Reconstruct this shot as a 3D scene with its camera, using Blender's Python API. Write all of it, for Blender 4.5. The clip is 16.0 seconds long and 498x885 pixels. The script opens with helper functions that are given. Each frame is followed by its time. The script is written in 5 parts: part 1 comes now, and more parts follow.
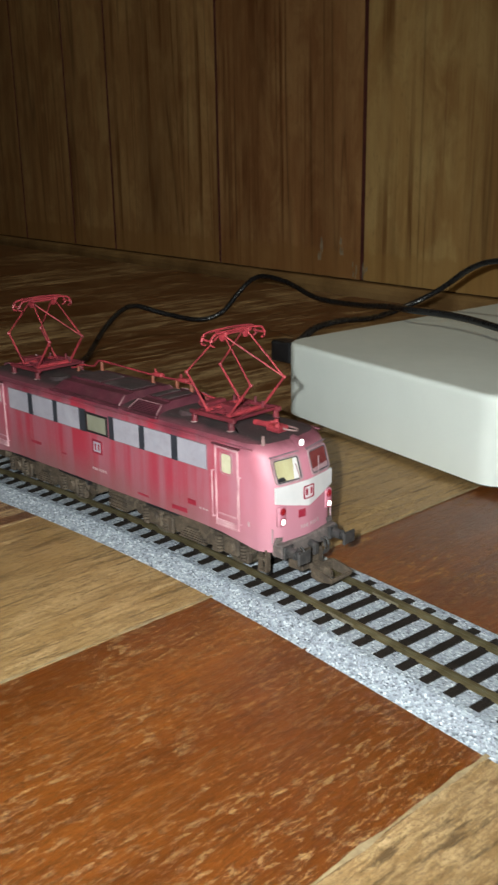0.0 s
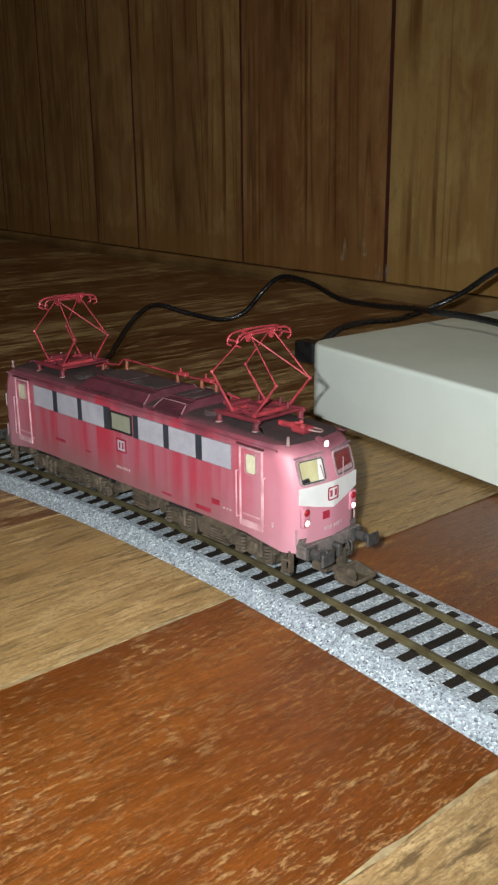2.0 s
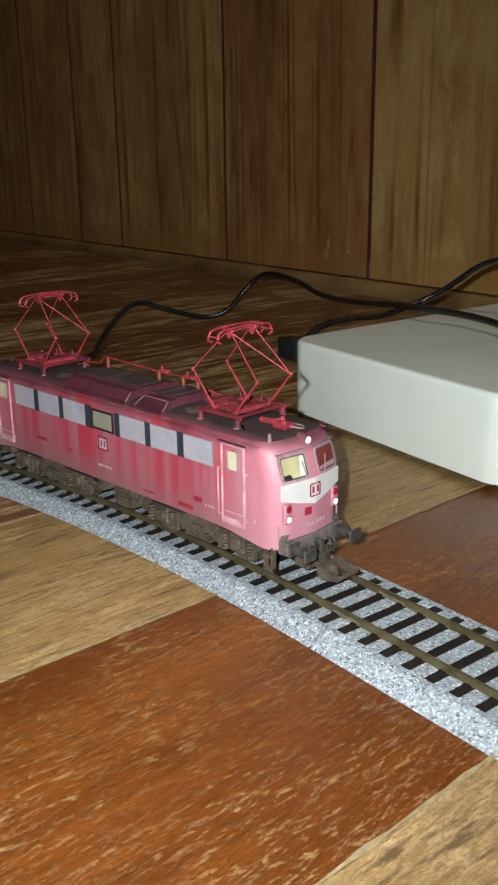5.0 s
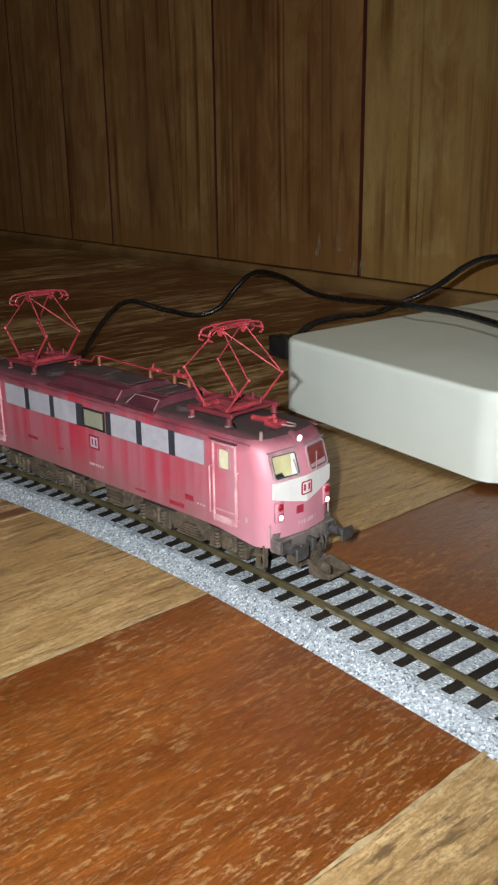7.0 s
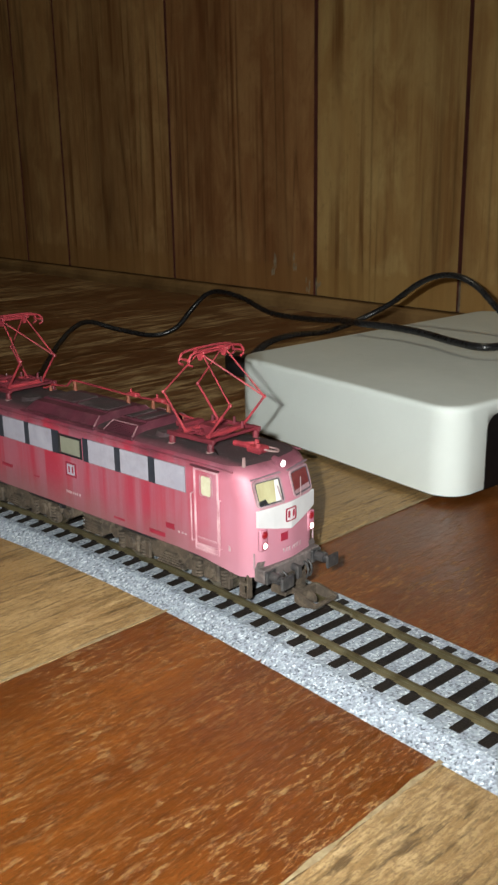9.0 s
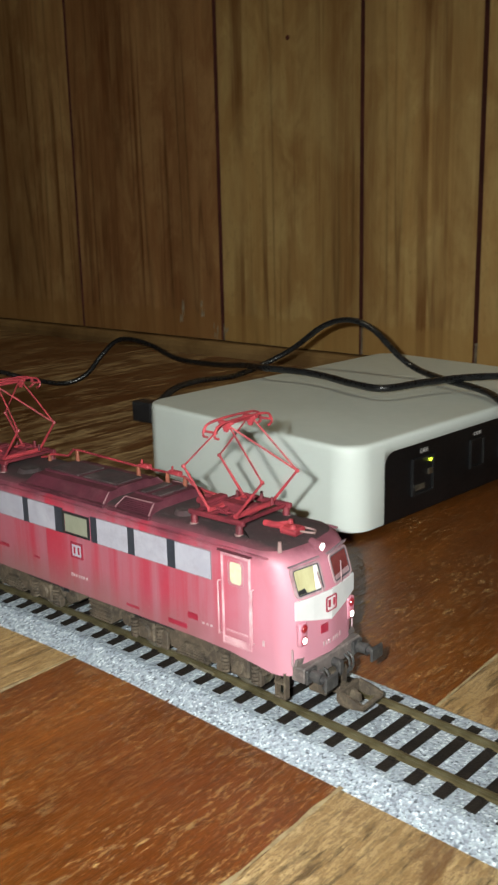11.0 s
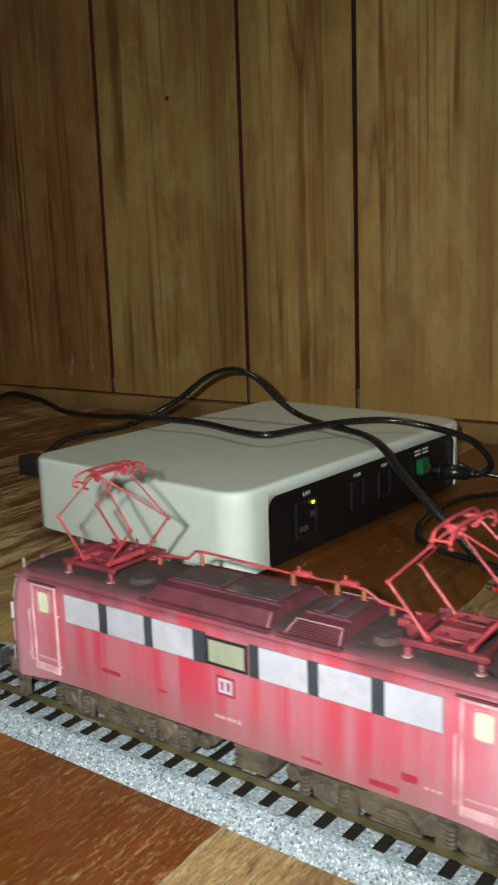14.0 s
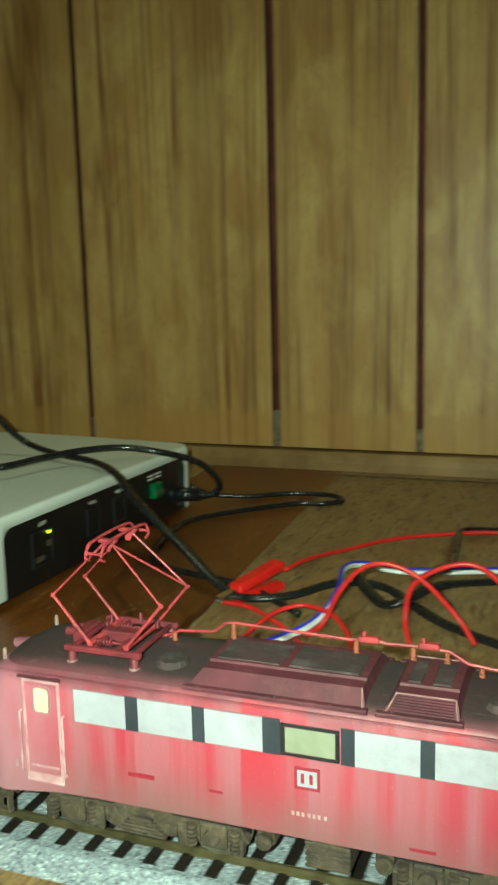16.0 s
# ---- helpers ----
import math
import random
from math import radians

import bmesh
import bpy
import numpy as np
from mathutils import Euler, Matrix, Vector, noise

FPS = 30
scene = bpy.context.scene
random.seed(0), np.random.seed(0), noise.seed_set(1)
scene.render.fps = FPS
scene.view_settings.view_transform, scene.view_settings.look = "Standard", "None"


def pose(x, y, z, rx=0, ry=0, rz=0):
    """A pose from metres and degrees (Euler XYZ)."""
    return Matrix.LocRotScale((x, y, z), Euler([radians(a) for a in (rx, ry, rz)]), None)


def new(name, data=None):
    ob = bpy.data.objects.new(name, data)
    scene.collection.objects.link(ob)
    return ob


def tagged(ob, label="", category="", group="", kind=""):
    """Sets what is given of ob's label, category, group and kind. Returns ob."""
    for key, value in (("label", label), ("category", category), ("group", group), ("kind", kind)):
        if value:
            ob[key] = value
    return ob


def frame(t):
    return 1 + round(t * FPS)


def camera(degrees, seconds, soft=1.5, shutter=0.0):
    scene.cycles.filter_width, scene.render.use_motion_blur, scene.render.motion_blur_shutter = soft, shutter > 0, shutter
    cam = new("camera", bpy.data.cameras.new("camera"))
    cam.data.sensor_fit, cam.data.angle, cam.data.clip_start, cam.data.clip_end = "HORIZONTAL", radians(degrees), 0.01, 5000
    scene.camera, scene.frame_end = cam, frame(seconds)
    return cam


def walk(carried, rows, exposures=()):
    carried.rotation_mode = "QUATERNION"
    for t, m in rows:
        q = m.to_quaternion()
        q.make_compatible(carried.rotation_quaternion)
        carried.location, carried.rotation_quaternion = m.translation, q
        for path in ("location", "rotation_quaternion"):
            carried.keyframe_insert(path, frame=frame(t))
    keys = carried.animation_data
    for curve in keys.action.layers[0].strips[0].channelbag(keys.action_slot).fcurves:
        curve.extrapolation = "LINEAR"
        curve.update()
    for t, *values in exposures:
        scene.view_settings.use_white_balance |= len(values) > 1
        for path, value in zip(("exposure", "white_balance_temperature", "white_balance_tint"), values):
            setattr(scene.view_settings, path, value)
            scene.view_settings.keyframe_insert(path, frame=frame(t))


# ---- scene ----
# camera: seconds, eye, yaw, pitch, roll
LENS = 30.58
PATH = [
    (0, 0.0959, -0.6226, 0.1298, 48.35, -17.31, -0.97),
    (0.5, 0.0954, -0.6250, 0.1305, 49.63, -16.70, -0.60),
    (1, 0.0939, -0.6265, 0.1312, 49.48, -16.86, 0.41),
    (1.5, 0.0947, -0.6244, 0.1301, 49.70, -17.08, -0.47),
    (2, 0.0944, -0.6238, 0.1299, 49.57, -17.30, -0.58),
    (2.5, 0.0944, -0.6235, 0.1298, 49.40, -17.29, -0.61),
    (3, 0.0948, -0.6236, 0.1298, 49.16, -17.24, -0.57),
    (3.5, 0.0945, -0.6237, 0.1295, 48.91, -17.28, -0.48),
    (4, 0.0947, -0.6232, 0.1295, 48.84, -17.41, -0.60),
    (6.5, 0.0951, -0.6221, 0.1291, 48.38, -17.48, -0.84),
    (7, 0.0949, -0.6222, 0.1293, 48.13, -17.56, -0.77),
    (7.5, 0.0954, -0.6219, 0.1293, 48.11, -17.56, -0.90),
    (8, 0.0956, -0.6220, 0.1292, 47.73, -17.48, -0.88),
    (10.3, 0.1051, -0.6233, 0.1298, 42.08, -14.03, -1.31),
    (10.5, 0.1064, -0.6245, 0.1302, 41.67, -13.70, -1.31),
    (11, 0.1076, -0.6253, 0.1316, 40.16, -13.74, -1.32),
    (11.5, 0.1119, -0.6264, 0.1315, 37.80, -12.27, -1.60),
    (12, 0.1143, -0.6270, 0.1320, 36.03, -11.95, -1.61),
    (12.5, 0.1156, -0.6281, 0.1330, 35.18, -11.37, -1.68),
    (13, 0.1178, -0.6281, 0.1329, 33.91, -11.04, -2.02),
    (13.5, 0.1175, -0.6289, 0.1331, 33.68, -10.82, -1.80),
    (14, 0.1177, -0.6283, 0.1329, 33.58, -10.84, -1.93),
    (14.5, 0.1192, -0.6296, 0.1340, 32.37, -10.94, -1.78),
    (15, 0.1231, -0.6303, 0.1333, 25.34, -10.82, -1.58),
    (15.5, 0.1257, -0.6324, 0.1333, 21.96, -10.11, -1.59),
    (16, 0.1282, -0.6397, 0.1367, 17.13, -9.74, -1.44),
]


def eye_pose(row, right=0.0, up=0.0, back=0.0):
    t, x, y, z, yaw, pitch, roll = row
    m = pose(x, y, z, 90 + pitch, 0, yaw) @ pose(0, 0, 0, 0, 0, roll)
    return m @ Matrix.Translation((right, up, back))


cam = camera(LENS, 16.0, soft=2.35, shutter=0.7)
walk(cam, [(r[0], eye_pose(r)) for r in PATH], exposures=[
    (0.0, 0.0, 6150, 2), (4.0, 0.0, 6150, 2), (8.0, 0.02, 6200, 5), (10.5, 0.02, 6250, 1), (14.0, -0.05, 6250, -5), (15.0, -0.08, 6400, -12), (15.5, -0.02, 6500, -22), (16.0, 0.03, 6600, -36)])

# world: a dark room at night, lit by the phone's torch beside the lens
world = bpy.data.worlds.new("world")
scene.world = world
world.use_nodes = True
world.node_tree.nodes["Background"].inputs["Color"].default_value = (1.0, 0.85, 0.7, 1)
world.node_tree.nodes["Background"].inputs["Strength"].default_value = 0.006
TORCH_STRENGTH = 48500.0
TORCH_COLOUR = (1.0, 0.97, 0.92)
# the dim room lamp under the ceiling
lamp = new("ceiling_lamp", bpy.data.lights.new("ceiling_lamp", "AREA"))
lamp.data.shape, lamp.data.size, lamp.data.energy, lamp.data.color = "DISK", 0.16, 6.2, (1.0, 0.88, 0.66)
lamp.matrix_basis = pose(-0.25, -0.45, 2.25)


# ---- materials ----
def nodes_of(name):
    m = bpy.data.materials.new(name)
    m.use_nodes = True
    nt = m.node_tree
    return m, nt, nt.nodes["Principled BSDF"]


class Graph:
    """Short hand for wiring nodes."""

    def __init__(self, nt):
        self.nt = nt

    def add(self, kind, **sets):
        n = self.nt.nodes.new(kind)
        for key, value in sets.items():
            if key in n.inputs:
                n.inputs[key].default_value = value
        return n

    def join(self, a, b):
        self.nt.links.new(a, b)

    def coords(self, scale=(1, 1, 1), offset=None, rotation=(0, 0, 0)):
        c = self.nt.nodes.new("ShaderNodeTexCoord")
        mp = self.nt.nodes.new("ShaderNodeMapping")
        mp.inputs["Scale"].default_value = scale
        mp.inputs["Rotation"].default_value = rotation
        self.join(c.outputs["Object"], mp.inputs["Vector"])
        if offset is not None:
            ad = self.nt.nodes.new("ShaderNodeVectorMath")
            self.join(mp.outputs[0], ad.inputs[0])
            self.join(offset, ad.inputs[1])
            return ad.outputs[0]
        return mp.outputs[0]

    def shift(self, amount=40.0):
        """A different offset for each object."""
        info = self.nt.nodes.new("ShaderNodeObjectInfo")
        mul = self.nt.nodes.new("ShaderNodeMath")
        mul.operation = "MULTIPLY"
        self.join(info.outputs["Random"], mul.inputs[0])
        mul.inputs[1].default_value = amount
        return mul.outputs[0]

    def noise(self, vector, scale=1.0, detail=4.0, rough=0.6, warp=0.0):
        n = self.nt.nodes.new("ShaderNodeTexNoise")
        n.inputs["Scale"].default_value = scale
        n.inputs["Detail"].default_value = detail
        n.inputs["Roughness"].default_value = rough
        n.inputs["Distortion"].default_value = warp
        self.join(vector, n.inputs["Vector"])
        return n.outputs[0]

    def ramp(self, value, stops):
        r = self.nt.nodes.new("ShaderNodeValToRGB")
        e = r.color_ramp.elements
        while len(e) < len(stops):
            e.new(0.5)
        for el, (p, c) in zip(e, stops):
            el.position = p
            el.color = (c, c, c, 1) if isinstance(c, (int, float)) else (*c, 1)
        self.join(value, r.inputs[0])
        return r.outputs[0]

    def mix(self, fac, a, b, kind="MIX"):
        m = self.nt.nodes.new("ShaderNodeMix")
        m.data_type = "RGBA"
        m.blend_type = kind
        for sock, v in ((m.inputs[0], fac), (m.inputs[6], a), (m.inputs[7], b)):
            if hasattr(v, "is_linked"):
                self.join(v, sock)
            elif isinstance(v, (int, float)):
                sock.default_value = v
            else:
                sock.default_value = (*v, 1)
        return m.outputs[2]

    def math(self, op, a, b=0.0):
        m = self.nt.nodes.new("ShaderNodeMath")
        m.operation = op
        for sock, v in ((m.inputs[0], a), (m.inputs[1], b)):
            if hasattr(v, "is_linked"):
                self.join(v, sock)
            else:
                sock.default_value = v
        return m.outputs[0]

    def bump(self, value, strength, distance, bsdf):
        b = self.nt.nodes.new("ShaderNodeBump")
        b.inputs["Strength"].default_value = strength
        b.inputs["Distance"].default_value = distance
        self.join(value, b.inputs["Height"])
        self.join(b.outputs[0], bsdf.inputs["Normal"])


def surface(name, a, b, size=0.01, rough=0.5, metal=0.0, bump=0.0, dust=None, coat=0.0, spread=0.3):
    """A two-tone surface with blotches of about the given size, fine grain and, if wanted, dust."""
    m, nt, bs = nodes_of(name)
    g = Graph(nt)
    v = g.coords()
    big = g.noise(v, 1.0 / size, 5.0, 0.6, 0.4)
    fine = g.noise(v, 8.0 / size, 3.0, 0.6)
    col = g.mix(g.ramp(big, [(0.5 - spread / 2, 0.0), (0.5 + spread / 2, 1.0)]), a, b)
    if dust:
        speck = g.ramp(g.noise(v, 2.3 / size, 6.0, 0.7), [(0.5, 0.0), (0.72, 0.75)])
        col = g.mix(speck, col, dust)
    g.join(col, bs.inputs["Base Color"])
    g.join(g.ramp(fine, [(0.2, max(0.02, rough - 0.1)), (0.8, min(1.0, rough + 0.12))]), bs.inputs["Roughness"])
    bs.inputs["Metallic"].default_value = metal
    bs.inputs["Coat Weight"].default_value = coat
    if bump:
        g.bump(fine, bump, size / 10, bs)
    return m


def glow(name, colour, strength):
    m, nt, bs = nodes_of(name)
    bs.inputs["Base Color"].default_value = (*colour, 1)
    bs.inputs["Emission Color"].default_value = (*colour, 1)
    bs.inputs["Emission Strength"].default_value = strength
    return m


def floor_wood(name, dark, mid, light, cut=(0.56, 0.63), gloss=0.22, pores=0.6, chip=(760, 200), pits=(820, 150), stains=0.58):
    """Varnished floor board: the grain runs along y, with the varnish worn through in streaks."""
    m, nt, bs = nodes_of(name)
    g = Graph(nt)
    off = g.shift(17.0)
    grain = g.noise(g.coords((170, 16, 60), off), 1.0, 6.0, 0.65, 0.6)
    broad = g.noise(g.coords((26, 5, 20), off), 1.0, 4.0, 0.55, 0.8)
    wear = g.noise(g.coords((*chip, 100), off), 1.0, 8.0, 0.8, 0.3)
    pore = g.noise(g.coords((*pits, 100), off), 1.0, 5.0, 0.7, 0.15)
    grit = g.noise(g.coords((1150, 800, 900), off), 1.0, 3.0, 0.7)
    area = g.noise(g.coords((34, 26, 20), off), 1.0, 4.0, 0.6)
    fibre = g.noise(g.coords((900, 130, 300), off), 1.0, 4.0, 0.7)
    col = g.mix(g.ramp(broad, [(0.3, 0.0), (0.7, 1.0)]), dark, mid)
    col = g.mix(g.ramp(grain, [(0.35, 0.0), (0.75, 0.7)]), col, tuple(0.62 * c for c in dark))
    worn = g.math("MULTIPLY", g.ramp(wear, [(cut[0], 0.0), (cut[1], 1.0)]), g.ramp(area, [(0.34, 0.12), (0.56, 1.0)]))
    col = g.mix(g.math("MULTIPLY", worn, 0.92), col, light)
    col = g.mix(g.ramp(fibre, [(0.45, 0.0), (0.8, 0.35)]), col, tuple(0.5 * c for c in dark))
    col = g.mix(g.ramp(pore, [(0.53, 0.0), (0.63, pores)]), col, tuple(0.42 * c for c in dark))
    col = g.mix(g.ramp(grit, [(0.5, 0.0), (0.68, 0.6)]), col, tuple(0.45 * c for c in dark))
    stain = g.noise(g.coords((120, 30, 20), off), 1.0, 6.0, 0.72, 0.3)
    col = g.mix(g.ramp(stain, [(stains, 0.0), (stains + 0.07, pores * 0.85)]), col, (0.55 * dark[0], 0.44 * dark[1], 0.38 * dark[2]))
    g.join(col, bs.inputs["Base Color"])
    g.join(g.math("ADD", g.math("MULTIPLY", worn, 0.35), g.ramp(broad, [(0.2, gloss), (0.8, gloss + 0.12)])), bs.inputs["Roughness"])
    g.bump(g.math("SUBTRACT", fibre, g.math("MULTIPLY", worn, 0.8)), 0.45, 0.0006, bs)
    return m


def wall_wood(name, dark, mid, light, foot_colour=(0.42, 0.24, 0.075)):
    """Lacquered wall panelling, the grain running up (z)."""
    m, nt, bs = nodes_of(name)
    g = Graph(nt)
    off = g.shift(23.0)
    # growth rings: thin, long lines where a slow, stretched noise passes even steps
    ring = g.noise(g.coords((15, 15, 0.55), off), 1.0, 2.0, 0.4, 0.35)
    step = g.math("PINGPONG", g.math("MULTIPLY", ring, 24.0), 1.0)
    faint = g.noise(g.coords((26, 26, 5), off), 1.0, 2.0, 0.5)
    cloud = g.noise(g.coords((30, 30, 3.2), off), 1.0, 4.0, 0.6, 0.8)
    patch = g.noise(g.coords((34, 34, 15), off), 1.0, 4.0, 0.6, 0.6)
    streak = g.noise(g.coords((85, 85, 0.9), off), 1.0, 3.0, 0.5, 0.35)
    broad = g.noise(g.coords((17, 17, 0.7), off), 1.0, 2.0, 0.5, 0.3)
    fibre = g.noise(g.coords((420, 300, 16), off), 1.0, 4.0, 0.65)
    speck = g.noise(g.coords((300, 300, 130), off), 1.0, 4.0, 0.65)
    col = g.mix(g.ramp(cloud, [(0.3, 0.0), (0.7, 1.0)]), dark, mid)
    col = g.mix(g.ramp(patch, [(0.42, 0.0), (0.66, 0.7)]), col, light)
    col = g.mix(g.ramp(broad, [(0.50, 0.0), (0.66, 0.5)]), col, tuple(0.75 * c for c in dark))
    line = g.math("MULTIPLY", g.ramp(step, [(0.0, 0.8), (0.16, 0.3), (0.45, 0.0)]), g.ramp(faint, [(0.42, 0.0), (0.6, 1.0)]))
    col = g.mix(line, col, tuple(0.5 * c for c in dark))
    col = g.mix(g.math("MULTIPLY", g.ramp(streak, [(0.53, 0.0), (0.62, 0.9)]), g.ramp(g.noise(g.coords((20, 20, 6), off), 1.0, 3.0, 0.6), [(0.4, 0.1), (0.62, 1.0)])), col, (0.62 * dark[0], 0.5 * dark[1], 0.42 * dark[2]))
    col = g.mix(g.ramp(fibre, [(0.48, 0.0), (0.75, 0.3)]), col, light)
    col = g.mix(g.ramp(speck, [(0.56, 0.0), (0.72, 0.4)]), col, tuple(0.5 * c for c in mid))
    # a strip along the foot where the lacquer has been rubbed away
    z = nt.nodes.new("ShaderNodeSeparateXYZ")
    c = nt.nodes.new("ShaderNodeTexCoord")
    g.join(c.outputs["Object"], z.inputs[0])
    edge = g.math("ADD", z.outputs[2], g.math("MULTIPLY", g.noise(g.coords((110, 110, 40), off), 1.0, 5.0, 0.7), 0.022))
    foot = g.ramp(g.math("MULTIPLY", edge, 10.0), [(0.50, 1.0), (0.55, 0.0)])
    col = g.mix(g.math("MULTIPLY", foot, 0.55), col, foot_colour)
    g.join(col, bs.inputs["Base Color"])
    g.join(g.ramp(streak, [(0.2, 0.36), (0.8, 0.46)]), bs.inputs["Roughness"])
    g.bump(fibre, 0.15, 0.0005, bs)
    return m


M_FLOOR_RED = floor_wood("floor_red", (0.125, 0.034, 0.005), (0.235, 0.073, 0.011), (0.40, 0.235, 0.09), (0.53, 0.60), 0.27, 0.5)
M_FLOOR_TAN = floor_wood("floor_tan", (0.25, 0.142, 0.048), (0.42, 0.262, 0.105), (0.54, 0.37, 0.175), (0.46, 0.58), 0.36, 0.85, (520, 60), (520, 48), 0.63)
M_FLOOR_STAINED = floor_wood("floor_stained", (0.24, 0.14, 0.055), (0.38, 0.245, 0.11), (0.52, 0.365, 0.185), (0.47, 0.58), 0.36, 0.95, (640, 120), (430, 62), 0.555)
M_FLOOR_BROWN = floor_wood("floor_brown", (0.12, 0.042, 0.014), (0.20, 0.078, 0.028), (0.55, 0.37, 0.18), (0.50, 0.58), 0.27, 0.5, (170, 16))
M_FLOOR_WORN = floor_wood("floor_worn", (0.12, 0.045, 0.015), (0.22, 0.098, 0.036), (0.60, 0.42, 0.21), (0.46, 0.53), 0.3, 0.5, (150, 13))
M_WALL = wall_wood("wall_wood", (0.320, 0.164, 0.054), (0.538, 0.335, 0.123), (0.627, 0.448, 0.186))
M_WALL_BROWN = wall_wood("wall_wood_brown", (0.272, 0.114, 0.042), (0.462, 0.234, 0.092), (0.571, 0.340, 0.143), (0.354, 0.177, 0.058))
M_WALL_MID = wall_wood("wall_wood_mid", (0.325, 0.156, 0.056), (0.559, 0.319, 0.125), (0.676, 0.442, 0.189), (0.390, 0.208, 0.068))
M_GAP = surface("gap_dark", (0.085, 0.020, 0.014), (0.14, 0.036, 0.024), 0.02, 0.8)
M_FILLER = surface("groove_filler", (0.10, 0.075, 0.05), (0.26, 0.21, 0.15), 0.006, 0.8, bump=0.2)
M_ENDFILL = surface("end_filler", (0.05, 0.038, 0.025), (0.20, 0.16, 0.10), 0.012, 0.8)
M_PUTTY = surface("joint_filler", (0.22, 0.16, 0.085), (0.36, 0.28, 0.16), 0.004, 0.75, bump=0.3)
M_SKIRT = surface("skirting_wood", (0.17, 0.095, 0.036), (0.33, 0.205, 0.085), 0.05, 0.45, bump=0.1)
M_PLASTER = surface("plain_wall", (0.30, 0.26, 0.2), (0.36, 0.31, 0.24), 0.3, 0.8)
M_ROOF = surface("roof_grime", (0.016, 0.013, 0.014), (0.042, 0.018, 0.022), 0.012, 0.8, dust=(0.10, 0.078, 0.078))


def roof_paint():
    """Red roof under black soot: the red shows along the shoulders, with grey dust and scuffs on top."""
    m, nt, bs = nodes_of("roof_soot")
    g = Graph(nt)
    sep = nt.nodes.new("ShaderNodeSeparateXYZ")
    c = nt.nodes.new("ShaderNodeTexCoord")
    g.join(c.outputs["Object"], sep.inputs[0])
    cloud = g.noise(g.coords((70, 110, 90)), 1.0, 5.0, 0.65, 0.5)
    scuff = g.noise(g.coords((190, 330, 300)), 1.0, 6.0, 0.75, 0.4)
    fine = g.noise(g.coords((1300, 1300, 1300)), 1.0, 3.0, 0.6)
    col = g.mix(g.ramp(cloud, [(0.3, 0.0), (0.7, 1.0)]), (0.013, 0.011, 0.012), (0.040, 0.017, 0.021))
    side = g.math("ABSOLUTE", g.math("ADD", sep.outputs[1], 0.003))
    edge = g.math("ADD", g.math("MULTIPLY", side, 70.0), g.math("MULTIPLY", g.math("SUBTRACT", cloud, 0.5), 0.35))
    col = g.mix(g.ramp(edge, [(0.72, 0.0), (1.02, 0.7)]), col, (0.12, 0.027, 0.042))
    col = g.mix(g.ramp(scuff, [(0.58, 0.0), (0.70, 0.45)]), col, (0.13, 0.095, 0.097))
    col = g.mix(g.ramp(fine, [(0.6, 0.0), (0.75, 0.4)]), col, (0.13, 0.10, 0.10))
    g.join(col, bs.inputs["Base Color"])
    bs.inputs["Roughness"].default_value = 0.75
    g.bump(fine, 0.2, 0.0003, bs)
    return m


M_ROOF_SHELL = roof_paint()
M_PANT = surface("pantograph_red", (0.32, 0.034, 0.045), (0.19, 0.022, 0.032), 0.006, 0.5, spread=0.2)
M_PANT_DARK = surface("pantograph_wine", (0.075, 0.009, 0.016), (0.15, 0.016, 0.026), 0.006, 0.6, spread=0.25)
M_WHITE = surface("white_print", (0.29, 0.28, 0.335), (0.345, 0.335, 0.39), 0.012, 0.8, dust=(0.25, 0.23, 0.268))
M_WHITE.node_tree.nodes["Principled BSDF"].inputs["Specular IOR Level"].default_value = 0.2
M_WHITE_FRONT = surface("white_front_print", (0.50, 0.49, 0.50), (0.57, 0.56, 0.57), 0.01, 0.6)
M_BLACK = surface("black_plastic", (0.012, 0.012, 0.014), (0.02, 0.02, 0.022), 0.02, 0.35)
M_GREYFR = surface("dark_grey_print", (0.020, 0.023, 0.033), (0.034, 0.038, 0.05), 0.01, 0.5)
M_BOGIE = surface("bogie_brown", (0.032, 0.024, 0.018), (0.075, 0.055, 0.038), 0.006, 0.75, dust=(0.15, 0.118, 0.082))
M_STEEL = surface("wheel_steel", (0.25, 0.22, 0.17), (0.35, 0.31, 0.24), 0.004, 0.35, metal=0.9)
M_RAIL = surface("rail_brass", (0.14, 0.115, 0.06), (0.24, 0.20, 0.11), 0.01, 0.36, metal=0.75)
M_SLEEPER = surface("sleeper_black", (0.006, 0.005, 0.005), (0.016, 0.012, 0.010), 0.004, 0.6, bump=0.3)
M_SLEEPER.node_tree.nodes["Principled BSDF"].inputs["Specular IOR Level"].default_value = 0.2
M_BOX = surface("box_white", (0.67, 0.715, 0.69), (0.71, 0.755, 0.73), 0.05, 0.36, bump=0.02)
M_WIRE = surface("cable_black", (0.008, 0.008, 0.009), (0.014, 0.014, 0.015), 0.02, 0.28)
M_CHIP = surface("bare_wood_chip", (0.26, 0.20, 0.125), (0.46, 0.38, 0.26), 0.01, 0.7)
M_SOCKET = surface("socket_grey", (0.010, 0.010, 0.011), (0.016, 0.016, 0.017), 0.01, 0.35)
M_PANELBLACK = surface("panel_black", (0.004, 0.004, 0.005), (0.007, 0.007, 0.008), 0.02, 0.4)
M_GREEN = surface("plug_green", (0.010, 0.10, 0.035), (0.014, 0.13, 0.045), 0.01, 0.4)
M_PRINT = surface("pale_print", (0.6, 0.58, 0.57), (0.7, 0.68, 0.66), 0.004, 0.5)
